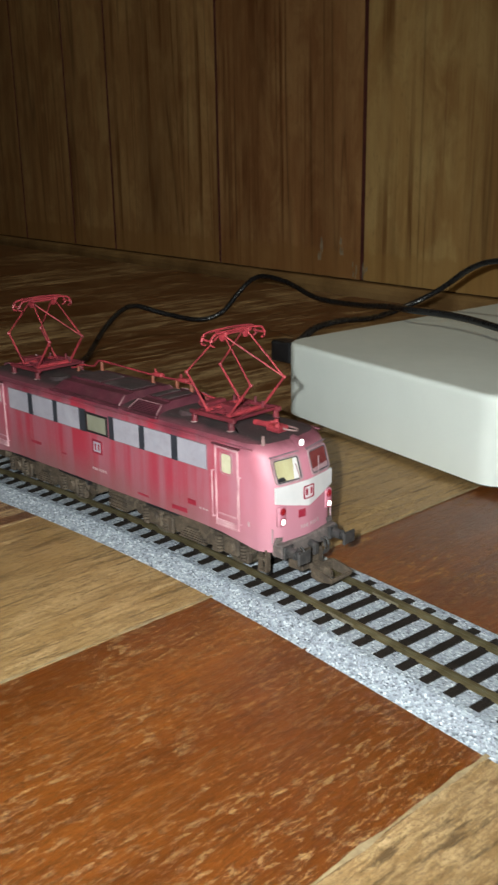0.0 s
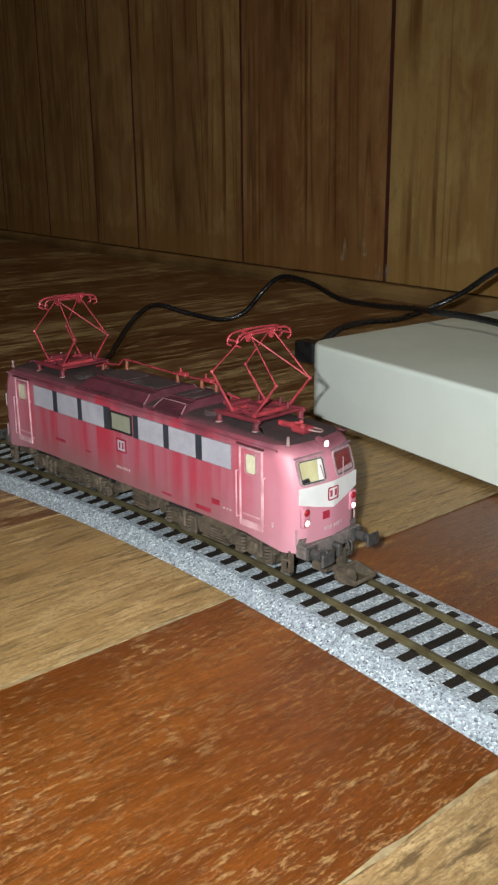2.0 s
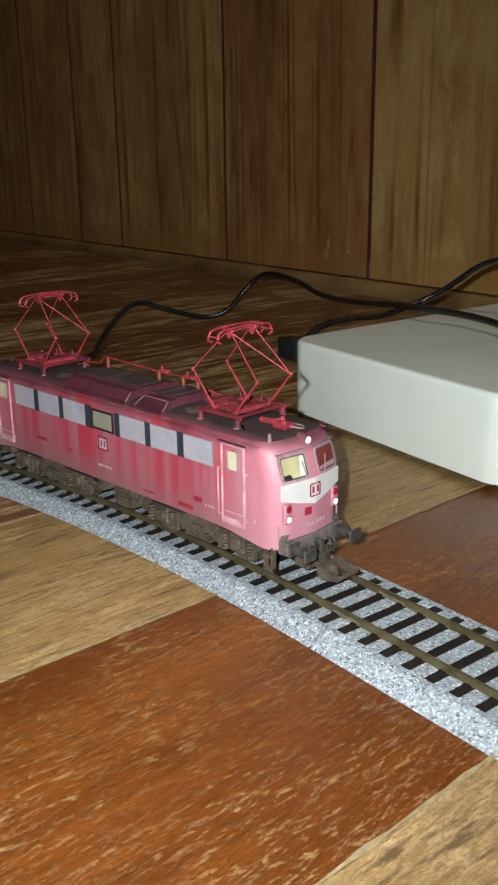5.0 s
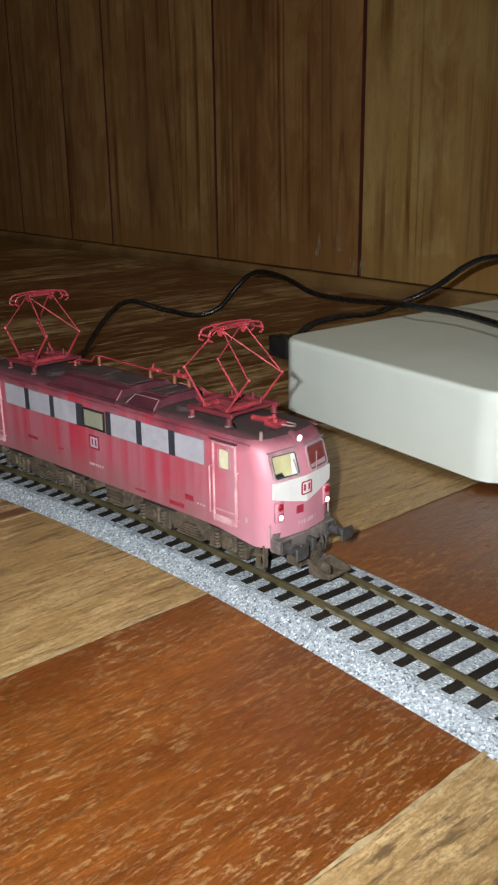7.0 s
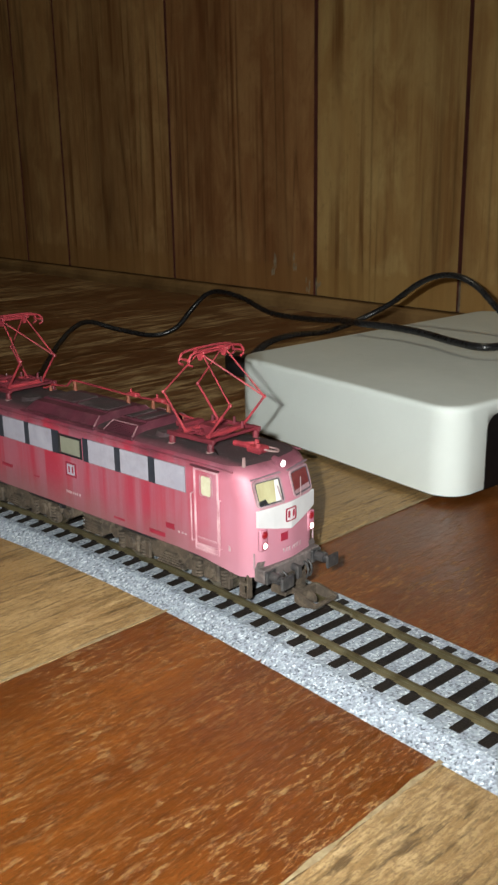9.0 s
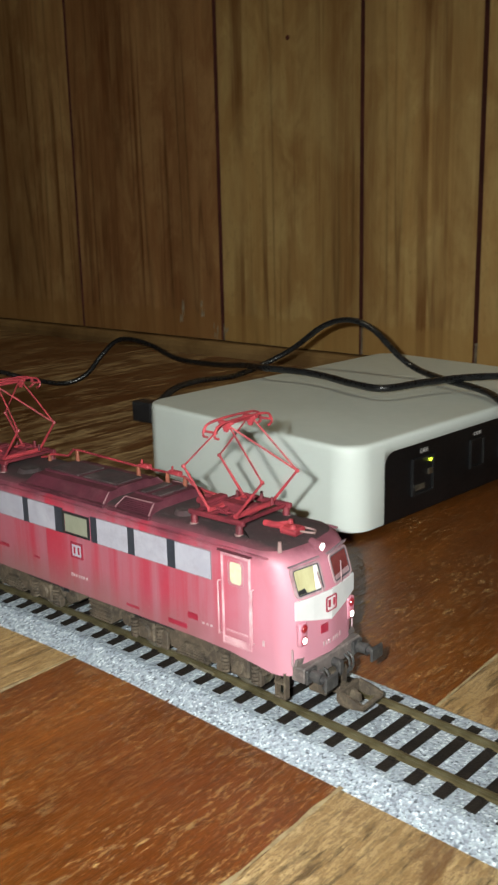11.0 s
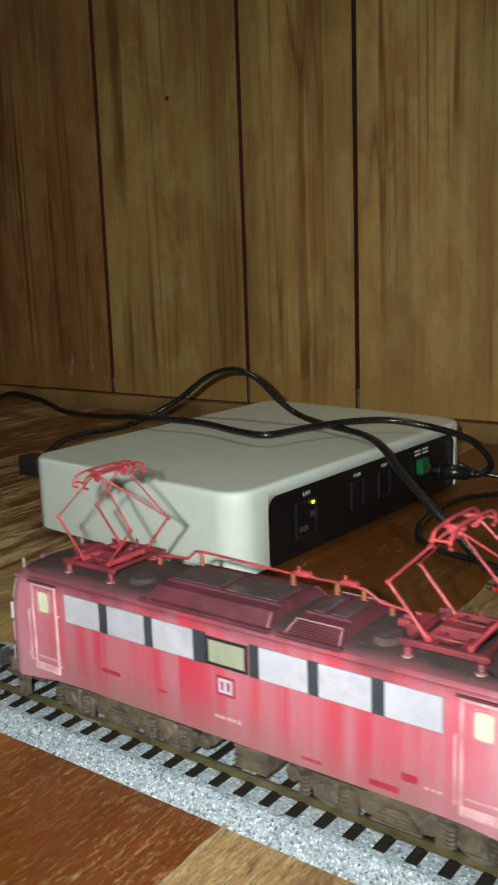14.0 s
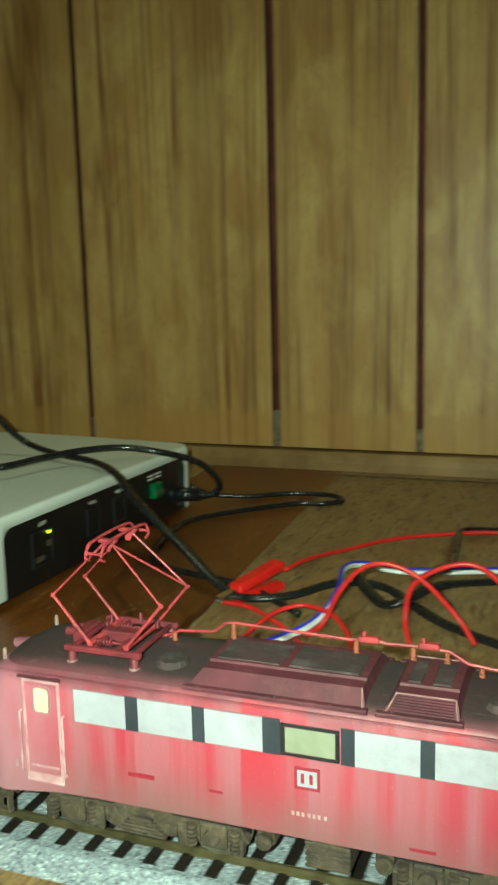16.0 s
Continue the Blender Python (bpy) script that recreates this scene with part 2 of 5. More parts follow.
M_NUM = surface("worn_number_print", (0.32, 0.19, 0.21), (0.42, 0.33, 0.345), 0.003, 0.5)
M_LED = glow("led_green", (0.75, 0.9, 0.05), 2.0)
M_HEAD = glow("headlight_glow", (1.0, 0.97, 0.9), 3.0)
M_TAIL = surface("tail_red", (0.20, 0.005, 0.01), (0.27, 0.01, 0.015), 0.003, 0.25)
M_LAMP_OFF = surface("lamp_clear", (0.35, 0.33, 0.3), (0.45, 0.43, 0.4), 0.003, 0.2)
M_RIM = surface("grey_rim", (0.14, 0.10, 0.12), (0.20, 0.14, 0.16), 0.004, 0.6)
M_FRAME = surface("pale_rubber", (0.24, 0.14, 0.16), (0.34, 0.24, 0.26), 0.004, 0.5)
M_TRIM = surface("worn_trim", (0.38, 0.17, 0.21), (0.55, 0.36, 0.39), 0.006, 0.45)
M_MAROON = surface("maroon_print", (0.20, 0.012, 0.03), (0.26, 0.02, 0.045), 0.006, 0.55)
M_SOOT = surface("sooty_edge", (0.05, 0.012, 0.02), (0.09, 0.02, 0.03), 0.006, 0.6)
M_BADGE = surface("dark_red_print", (0.22, 0.012, 0.03), (0.27, 0.02, 0.045), 0.006, 0.45)
M_PANE_LIT = surface("pane_cream", (0.34, 0.31, 0.17), (0.50, 0.47, 0.29), 0.007, 0.15, coat=0.5, spread=0.3)
M_PANE_DARK = surface("pane_wine", (0.13, 0.028, 0.03), (0.20, 0.055, 0.05), 0.007, 0.15, coat=0.5, spread=0.3)
M_PANE_CAB = surface("pane_cab", (0.44, 0.42, 0.29), (0.56, 0.54, 0.40), 0.004, 0.2, coat=0.4)
M_PANE_GREEN = surface("pane_green", (0.20, 0.205, 0.155), (0.26, 0.265, 0.21), 0.012, 0.35, coat=0.1)
M_BEAM = surface("beam_grey", (0.075, 0.062, 0.06), (0.12, 0.098, 0.094), 0.005, 0.65, dust=(0.24, 0.19, 0.175))
M_BUFFER = surface("buffer_dark", (0.022, 0.021, 0.023), (0.04, 0.038, 0.038), 0.004, 0.5, dust=(0.085, 0.078, 0.072))
M_FOOT = surface("pale_insulator", (0.17, 0.10, 0.10), (0.25, 0.165, 0.16), 0.004, 0.6)
M_ORANGE = surface("insulator_orange", (0.22, 0.065, 0.034), (0.16, 0.045, 0.028), 0.003, 0.55)
M_HATCH = surface("hatch_wine", (0.042, 0.008, 0.015), (0.080, 0.014, 0.026), 0.012, 0.6, dust=(0.12, 0.04, 0.05))
M_HATCH_EDGE = surface("worn_hatch_edge", (0.14, 0.055, 0.068), (0.24, 0.14, 0.15), 0.004, 0.5)
M_REDWIRE = surface("wire_red", (0.52, 0.012, 0.018), (0.60, 0.02, 0.025), 0.02, 0.35)
M_REDSLEEVE = surface("sleeve_red", (0.60, 0.008, 0.012), (0.66, 0.015, 0.018), 0.01, 0.3)
M_BLUE = surface("wire_blue", (0.02, 0.03, 0.50), (0.03, 0.045, 0.58), 0.02, 0.35)
M_WHITEWIRE = surface("wire_white", (0.72, 0.74, 0.78), (0.8, 0.82, 0.84), 0.02, 0.35)
M_CHROME = surface("chrome", (0.7, 0.7, 0.68), (0.8, 0.8, 0.78), 0.004, 0.2, metal=1.0)


def body_red():
    """Faded red paint under airbrushed dust: soft run-downs, a grey skirt, sooty roof edge, ends pale with dust and
    painted highlights.
    """
    m, nt, bs = nodes_of("loco_red_faded")
    g = Graph(nt)
    streak = g.noise(g.coords((125, 40, 6)), 1.0, 4.0, 0.55, 0.3)
    thin = g.noise(g.coords((420, 200, 22)), 1.0, 3.0, 0.55, 0.2)
    cloud = g.noise(g.coords((45, 45, 30)), 1.0, 4.0, 0.6, 0.4)
    fine = g.noise(g.coords((900, 900, 500)), 1.0, 3.0, 0.6)
    speck = g.noise(g.coords((1500, 1500, 1500)), 1.0, 2.0, 0.6)
    col = g.mix(g.ramp(cloud, [(0.3, 0.0), (0.7, 1.0)]), (0.345, 0.022, 0.044), (0.31, 0.042, 0.075))
    pale = g.math("ADD", g.ramp(streak, [(0.45, 0.0), (0.58, 0.62)]), g.ramp(thin, [(0.48, 0.0), (0.72, 0.22)]))
    col = g.mix(pale, col, (0.30, 0.118, 0.155))
    sep = nt.nodes.new("ShaderNodeSeparateXYZ")
    c = nt.nodes.new("ShaderNodeTexCoord")
    g.join(c.outputs["Object"], sep.inputs[0])
    low = g.math("ADD", g.math("MULTIPLY", sep.outputs[2], 30.0), g.math("MULTIPLY", cloud, 0.5))
    col = g.mix(g.ramp(low, [(0.62, 0.9), (1.08, 0.0)]), col, (0.195, 0.092, 0.10))
    # ends lighter: pale weathering, plus the nose corners' highlight put into the colour
    end = g.math("ADD", g.math("MULTIPLY", g.math("ABSOLUTE", sep.outputs[0]), 10.0), g.math("MULTIPLY", cloud, 0.3))
    col = g.mix(g.ramp(end, [(0.66, 0.0), (0.92, 0.75)]), col, (0.45, 0.205, 0.27))
    soot = g.math("ADD", g.math("MULTIPLY", sep.outputs[2], 100.0), g.math("MULTIPLY", cloud, 1.2))
    soot = g.ramp(g.math("MULTIPLY", soot, 0.2), [(0.90, 0.0), (0.99, 0.85)])
    col = g.mix(soot, col, (0.085, 0.020, 0.032))
    col = g.mix(g.ramp(speck, [(0.62, 0.0), (0.76, 0.35)]), col, (0.36, 0.22, 0.23))
    g.join(col, bs.inputs["Base Color"])
    g.join(g.ramp(fine, [(0.2, 0.44), (0.8, 0.58)]), bs.inputs["Roughness"])
    bs.inputs["Specular IOR Level"].default_value = 0.6
    g.bump(fine, 0.08, 0.0004, bs)
    return m


M_RED_BODY = body_red()


# ---- mesh helpers ----
def mesh_of(bm, name, material, smooth=False):
    me = bpy.data.meshes.new(name)
    bmesh.ops.recalc_face_normals(bm, faces=bm.faces)
    bm.to_mesh(me)
    bm.free()
    for p in me.polygons:
        p.use_smooth = smooth
    mats = material if isinstance(material, (list, tuple)) else [material]
    for m in mats:
        me.materials.append(m)
    return me


def part(name, bm, material, parent=None, label="", smooth=False, at=None):
    ob = new(name, mesh_of(bm, name, material, smooth))
    if parent:
        ob.parent = parent
    if at is not None:
        ob.matrix_basis = at
    return tagged(ob, label) if label else ob


def thing(name, label, category, at=None, group="", kind=""):
    ob = new(name)
    ob.empty_display_size = 0.01
    if at is not None:
        ob.matrix_basis = at
    return tagged(ob, label, category, group, kind)


def box(bm, x0, x1, y0, y1, z0, z1, bevel=0.0, seg=2, at=None):
    made = bmesh.ops.create_cube(bm, size=1.0)["verts"]
    for v in made:
        v.co = Vector(((x0 + x1) / 2 + v.co.x * (x1 - x0), (y0 + y1) / 2 + v.co.y * (y1 - y0), (z0 + z1) / 2 + v.co.z * (z1 - z0)))
    if bevel:
        edges = list({e for v in made for e in v.link_edges})
        out = bmesh.ops.bevel(bm, geom=edges, offset=bevel, segments=seg, affect="EDGES", profile=0.5)
        made = list({v for f in out["faces"] for v in f.verts} | {v for v in made if v.is_valid})
    if at is not None:
        bmesh.ops.transform(bm, matrix=at, verts=made)
    return bm


def rod(bm, a, b, r, r2=None, n=10):
    a, b = Vector(a), Vector(b)
    d = b - a
    m = Matrix.Translation((a + b) / 2) @ d.to_track_quat("Z", "Y").to_matrix().to_4x4()
    bmesh.ops.create_cone(bm, cap_ends=True, segments=n, radius1=r, radius2=r if r2 is None else r2, depth=d.length, matrix=m)
    return bm


def prism(bm, outline, y0, y1):
    """An outline of (x, z) drawn out from y0 to y1."""
    lo = [bm.verts.new((x, y0, z)) for x, z in outline]
    hi = [bm.verts.new((x, y1, z)) for x, z in outline]
    bm.faces.new(lo)
    bm.faces.new(hi)
    for i in range(len(lo)):
        j = (i + 1) % len(lo)
        bm.faces.new((lo[i], lo[j], hi[j], hi[i]))
    return bm


def sweep(bm, points, rx, ry=None, n=8, closed=False):
    """A tube through the points; ry: half its height, for a flat cable."""
    ry = rx if ry is None else ry
    pts = [Vector(p) for p in points]
    rings = []
    for i, p in enumerate(pts):
        d = (pts[min(i + 1, len(pts) - 1)] - pts[max(i - 1, 0)]).normalized()
        side = d.cross(Vector((0, 0, 1)))
        side = side.normalized() if side.length > 1e-4 else Vector((1, 0, 0))
        above = side.cross(d)
        rings.append([bm.verts.new(p + side * rx * math.cos(2 * math.pi * k / n) + above * ry * math.sin(2 * math.pi * k / n)) for k in range(n)])
    for a, b in zip(rings, rings[1:]):
        for k in range(n):
            bm.faces.new((a[k], a[(k + 1) % n], b[(k + 1) % n], b[k]))
    bm.faces.new(rings[0])
    bm.faces.new(rings[-1])
    return bm


def spline(points, steps=10):
    """A smooth line through the points."""
    p = [Vector(q) for q in points]
    p = [2 * p[0] - p[1]] + p + [2 * p[-1] - p[-2]]
    out = []
    for a, b, c, d in zip(p, p[1:], p[2:], p[3:]):
        for k in range(steps):
            u = k / steps
            out.append(0.5 * (2 * b + (c - a) * u + (2 * a - 5 * b + 4 * c - d) * u * u + (3 * b - a - 3 * c + d) * u ** 3))
    return out + [p[-2]]


# ---- the room ----
# the panelled wall stands a little askew to the floorboards
WALL_AT = pose(0, 0.0235, 0, 0, 0, -3.9)


def build_room():
    floor = thing("floor", "worn varnished wooden board floor, red-brown and tan boards", "floor", kind="structure")
    bm = bmesh.new()
    box(bm, -2.6, 1.9, -2.2, 0.24, -0.04, -0.012)
    part("subfloor", bm, M_GAP, floor)
    # board edges along x; each board runs towards the wall
    edges = [-2.6, -2.45, -2.35, -2.22, -2.1, -2.0, -1.9, -1.8, -1.7, -1.58, -1.46, -1.35, -1.25, -1.14, -1.03, -0.92, -0.81, -0.70, -0.60, -0.50, -0.403, -0.302, -0.2015, -0.1035, 0.0, 0.0985, 0.205, 0.31, 0.41, 0.51, 0.61, 0.71, 0.82, 0.93, 1.05, 1.18, 1.3, 1.42, 1.55, 1.67, 1.78, 1.9]
    kinds = {-0.1035: M_FLOOR_RED, 0.0: M_FLOOR_STAINED, -0.2015: M_FLOOR_TAN, -0.302: M_FLOOR_WORN, -0.403: M_FLOOR_WORN, -0.50: M_FLOOR_BROWN, -0.60: M_FLOOR_WORN, -0.70: M_FLOOR_BROWN, -0.81: M_FLOOR_BROWN, -0.92: M_FLOOR_WORN, 0.0985: M_FLOOR_STAINED, 0.205: M_FLOOR_RED}
    for i, (a, b) in enumerate(zip(edges, edges[1:])):
        bm = bmesh.new()
        box(bm, a + 0.0002, b - 0.0002, -2.2, 0.0235 + 0.004 - 0.0682 * b, -0.012, 0.0)
        spare = (M_FLOOR_BROWN, M_FLOOR_WORN, M_FLOOR_BROWN) if a < -0.4 else (M_FLOOR_BROWN, M_FLOOR_RED, M_FLOOR_TAN)
        part("board", bm, kinds.get(a, spare[i * 7 % 3]), floor)
    for x in edges[1:-1]:
        if -0.15 < x < 0.5:
            bm = bmesh.new()
            n = 160
            rnd = random.Random(int(x * 1000))
            pts = []
            for k in range(n + 1):
                y = -1.0 + (1.02 - 0.0682 * x) * k / n
                w = 0.00035 + 0.0006 * rnd.random() ** 2
                pts.append((x - w + rnd.uniform(-2e-4, 2e-4), x + w + rnd.uniform(-2e-4, 2e-4), y))
            rows = [(bm.verts.new((p, y, 0.0004)), bm.verts.new((q, y, 0.0004))) for p, q, y in pts]
            for (a, b), (c, d) in zip(rows, rows[1:]):
                bm.faces.new((a, b, d, c))
            part("joint_filler", bm, M_PUTTY, floor)

    # the boards end a finger's width before the skirting, on a strip of dirty filler
    bm = bmesh.new()
    rnd = random.Random(3)
    rows = [(bm.verts.new((0.0 + 0.45 * k / 90, -0.0055 - 0.0341 * k / 100 - rnd.uniform(0, 0.0012), 0.0004)), bm.verts.new((0.0 + 0.45 * k / 90, -0.0025 - 0.0341 * k / 100 + rnd.uniform(0, 0.0012), 0.0004))) for k in range(91)]
    for (a, b), (c, d) in zip(rows, rows[1:]):
        bm.faces.new((a, b, d, c))
    part("end_filler", bm, M_ENDFILL, floor)

    wall = thing("wall_north", "dark wooden plank wall panelling with narrow grooves", "wall", WALL_AT, kind="structure")
    bm = bmesh.new()
    box(bm, -2.7, 2.0, 0.008, 0.10, 0, 2.3)
    part("wall_backing", bm, M_GAP, wall)
    grooves = [-2.7, -2.52, -2.38, -2.22, -2.08, -1.94, -1.8, -1.66, -1.433, -1.255, -1.0918, -0.9742, -0.7329, -0.5003, -0.329, -0.2168, -0.0549, 0.0549, 0.1917, 0.33, 0.46, 0.58, 0.71, 0.84, 0.96, 1.1, 1.25, 1.4, 1.6, 1.75, 1.9, 2.0]
    GROOVE = {-0.0549: 0.0032, 0.0549: 0.0026, -0.5003: 0.0025}
    for a, b in zip(grooves, grooves[1:]):
        bm = bmesh.new()
        box(bm, a + GROOVE.get(a, 0.0021), b - GROOVE.get(b, 0.0021), 0.0, 0.0078, 0.0145, 2.3)
        bm.normal_update()
        for f in bm.faces:
            f.material_index = 1 if abs(f.normal.x) > 0.5 else 0
        wood = M_WALL if a > -0.51 else M_WALL_BROWN if a > -0.743 else M_WALL_MID
        part("plank", bm, [wood, M_GAP], wall)
    # grey filler pressed into the feet of the grooves
    for x in grooves:
        if -0.85 < x < 0.35:
            bm = bmesh.new()
            w = GROOVE.get(x, 0.0021)
            box(bm, x - w, x + w, 0.0028, 0.0079, 0.0145, 0.036 + 0.006 * math.sin(x * 90))
            part("groove_filler", bm, M_FILLER, wall)

    # a dark knot, and pale chips where the lacquer has flaked by the foot
    bm = bmesh.new()
    rod(bm, (-0.41, 0.0004, 0.2842), (-0.41, -0.0003, 0.2842), 0.0022, n=10)
    part("knot", bm, M_GAP, wall)
    rnd = random.Random(5)
    for cx, cz, ht in ((-0.5599, 0.0387, 0.022), (-0.5287, 0.0434, 0.013), (-0.51, 0.025, 0.015), (-0.496, 0.0208, 0.011)):
        for k in range(5):
            bm = bmesh.new()
            x, z, hh = cx + rnd.uniform(-0.003, 0.003), cz + rnd.uniform(-0.5, 0.5) * ht, rnd.uniform(0.2, 0.45) * ht
            w = rnd.uniform(0.0005, 0.0014)
            prism(bm, [(x - w, z), (x - w * 0.4, z - hh * 0.6), (x + w * 0.8, z - hh * 0.3), (x + w, z + hh * 0.5), (x, z + hh)], -0.0003, 0.0004)
            part("lacquer_chip", bm, M_CHIP, wall)

    skirt = thing("skirting", "narrow wooden skirting strip along the panelled wall", "skirting", WALL_AT, kind="structure")
    bm = bmesh.new()
    prof = [(0.007, 0.0), (-0.011, 0.0), (-0.011, 0.006), (-0.0095, 0.010), (-0.006, 0.0128), (0.007, 0.0132)]
    lo = [bm.verts.new((-2.7, y - 0.0005, z)) for y, z in prof]
    hi = [bm.verts.new((2.0, y - 0.0005, z)) for y, z in prof]
    bm.faces.new(lo), bm.faces.new(hi)
    for i in range(len(prof)):
        j = (i + 1) % len(prof)
        bm.faces.new((lo[i], lo[j], hi[j], hi[i]))
    part("strip", bm, M_SKIRT, skirt)

    for name, (x0, x1, y0, y1) in (("wall_west", (-2.7, -2.6, -2.2, 0.32)), ("wall_east", (1.9, 2.0, -2.2, 0.0)), ("wall_south", (-2.7, 2.0, -2.3, -2.2))):
        bm = bmesh.new()
        box(bm, x0, x1, y0, y1, -0.04, 2.3)
        tagged(part(name, bm, M_PLASTER), "plain wall of the dark room", "wall", kind="structure")
    bm = bmesh.new()
    box(bm, -2.7, 2.0, -2.3, 0.32, 2.3, 2.4)
    tagged(part("ceiling", bm, M_PLASTER), "plain ceiling of the dark room", "ceiling", kind="structure")


# ---- the track: straight to the right of the joint, a wide curve to the left of it ----
JOINT, HEADING, RADIUS, RAIL_TOP = (-0.0600, -0.4400), radians(-3.46), 0.873, 0.0061


def on_track(s, side=0.0):
    """Place and heading s metres along the track from the joint; side: to the left of the way."""
    if s >= 0:
        a, x, y = HEADING, JOINT[0] + s * math.cos(HEADING), JOINT[1] + s * math.sin(HEADING)
    else:
        a = HEADING - s / RADIUS
        x = JOINT[0] + RADIUS * (math.sin(HEADING) - math.sin(a))
        y = JOINT[1] - RADIUS * (math.cos(HEADING) - math.cos(a))
    return x - side * math.sin(a), y + side * math.cos(a), a


def ribbon(profile, s0, s1, step=0.008):
    """A profile of (side, z) carried along the track."""
    bm = bmesh.new()
    n = max(2, int((s1 - s0) / step))
    rings = []
    for k in range(n + 1):
        s = s0 + (s1 - s0) * k / n
        rings.append([bm.verts.new((*on_track(s, d)[:2], z)) for d, z in profile])
    for a, b in zip(rings, rings[1:]):
        for i in range(len(profile)):
            j = (i + 1) % len(profile)
            bm.faces.new((a[i], a[j], b[j], b[i]))
    bm.faces.new(rings[0]), bm.faces.new(rings[-1])
    return bm


def ballast_material():
    m, nt, bs = nodes_of("ballast_granules")
    g = Graph(nt)
    v = g.coords()
    vo = nt.nodes.new("ShaderNodeTexVoronoi")
    vo.inputs["Scale"].default_value = 1800
    g.join(v, vo.inputs["Vector"])
    hsv = nt.nodes.new("ShaderNodeSeparateColor")
    g.join(vo.outputs["Color"], hsv.inputs[0])
    col = g.ramp(hsv.outputs[0], [(0.0, (0.05, 0.058, 0.075)), (0.10, (0.16, 0.18, 0.215)), (0.4, (0.24, 0.27, 0.32)), (0.85, (0.34, 0.38, 0.43)), (1.0, (0.60, 0.65, 0.69))])
    g.join(col, bs.inputs["Base Color"])
    bs.inputs["Roughness"].default_value = 0.6
    g.bump(g.math("ADD", vo.outputs["Distance"], g.noise(v, 3000, 3.0, 0.7)), 0.4, 0.0004, bs)
    return m


M_BALLAST = ballast_material()
M_FOOTPLATE = surface("joiner_metal", (0.20, 0.17, 0.11), (0.32, 0.28, 0.2), 0.004, 0.4, metal=0.6)
BED = [(-0.0237, 0.0), (-0.0182, 0.0036), (-0.0176, 0.0038), (0.0176, 0.0038), (0.0182, 0.0036), (0.0237, 0.0)]


def build_track(name, s0, s1, label):
    track = thing(name, label, "model track", group="track pieces")
    part("ballast_bed", ribbon(BED, s0 + 0.0004, s1 - 0.0004), M_BALLAST, track, "grey granular ballast bed")
    for side in (-0.0092, 0.0092):
        prof = [(side - 0.0007, 0.0040), (side + 0.0007, 0.0040), (side + 0.0007, 0.0043), (side + 0.0003, 0.0045), (side + 0.0003, 0.0053), (side + 0.00042, 0.0055), (side + 0.00042, RAIL_TOP), (side - 0.00042, RAIL_TOP), (side - 0.00042, 0.0055), (side - 0.0003, 0.0053), (side - 0.0003, 0.0045), (side - 0.0007, 0.0043)]
        part("rail", ribbon(prof, s0 + 0.0002, s1 - 0.0002), M_RAIL, track, "dull brass-coloured rail")
    pitch = 0.0078
    n = int((s1 - s0) / pitch)
    bm = bmesh.new()
    box(bm, -0.0016, 0.0016, -0.0158, 0.0158, 0.0022, 0.0041, 0.0002, 1)
    for sd in (-0.0092, 0.0092):
        for dx in (-0.0017, 0.0017):
            box(bm, -0.0009, 0.0009, sd + dx - 0.0005, sd + dx + 0.0005, 0.0040, 0.0048)
    me = mesh_of(bm, "sleeper", M_SLEEPER)
    for k in range(n):
        x, y, a = on_track(s0 + (k + 0.5) * (s1 - s0) / n)
        ob = new("sleeper", me)
        ob.parent = track
        ob.matrix_basis = pose(x, y, 0, 0, 0, math.degrees(a))
    if s0 == 0.0:
        # fishplates that hold the two pieces' rails together
        for side in (-0.0092, 0.0092):
            x, y, a = on_track(0.0, side)
            bm = bmesh.new()
            box(bm, -0.005, 0.005, -0.0010, 0.0010, 0.0040, 0.0046, 0.0002, 1)
            for dy in (-0.0008, 0.0008):
                box(bm, -0.005, 0.005, dy - 0.0002, dy + 0.0002, 0.0042, 0.0052)
            part("rail_joiner", bm, M_FOOTPLATE, track, "dull metal rail joiner", at=pose(x, y, 0, 0, 0, math.degrees(a)))
    return track


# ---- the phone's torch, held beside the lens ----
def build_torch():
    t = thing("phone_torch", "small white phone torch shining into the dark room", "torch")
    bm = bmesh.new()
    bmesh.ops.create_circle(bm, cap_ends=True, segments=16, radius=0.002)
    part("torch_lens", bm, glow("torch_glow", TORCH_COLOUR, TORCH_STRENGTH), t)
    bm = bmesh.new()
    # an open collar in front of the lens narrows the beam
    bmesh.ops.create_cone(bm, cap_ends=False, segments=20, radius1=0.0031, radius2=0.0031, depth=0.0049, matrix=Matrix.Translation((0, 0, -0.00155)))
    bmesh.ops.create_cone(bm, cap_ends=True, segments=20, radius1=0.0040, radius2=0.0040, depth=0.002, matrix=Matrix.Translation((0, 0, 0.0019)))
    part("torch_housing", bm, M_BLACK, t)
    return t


# ---- the white control box ----
BOX_AT = pose(-0.2350, -0.3020, 0.0, 0, 0, -5.0)
BOX_W, BOX_D, BOX_H = 0.1475, 0.221, 0.0405


def rounded(w, d, r, n=6):
    """A rounded rectangle from (0, 0) to (w, d)."""
    out = []
    for cx, cy, a0 in ((w - r, r, -90), (w - r, d - r, 0), (r, d - r, 90), (r, r, 180)):
        for k in range(n + 1):
            a = radians(a0 + 90 * k / n)
            out.append((cx + r * math.cos(a), cy + r * math.sin(a)))
    return out


def skew(x, y):
    """The box's true outline: its front runs out to a blunt point at the socket side."""
    u, v = x / BOX_W, y / BOX_D
    return (-0.002 - 0.008 * v) * (1 - u) + 0.1472 * u, (-0.0015 + 0.2215 * v) * (1 - u) + (-0.0125 + 0.2165 * v) * u


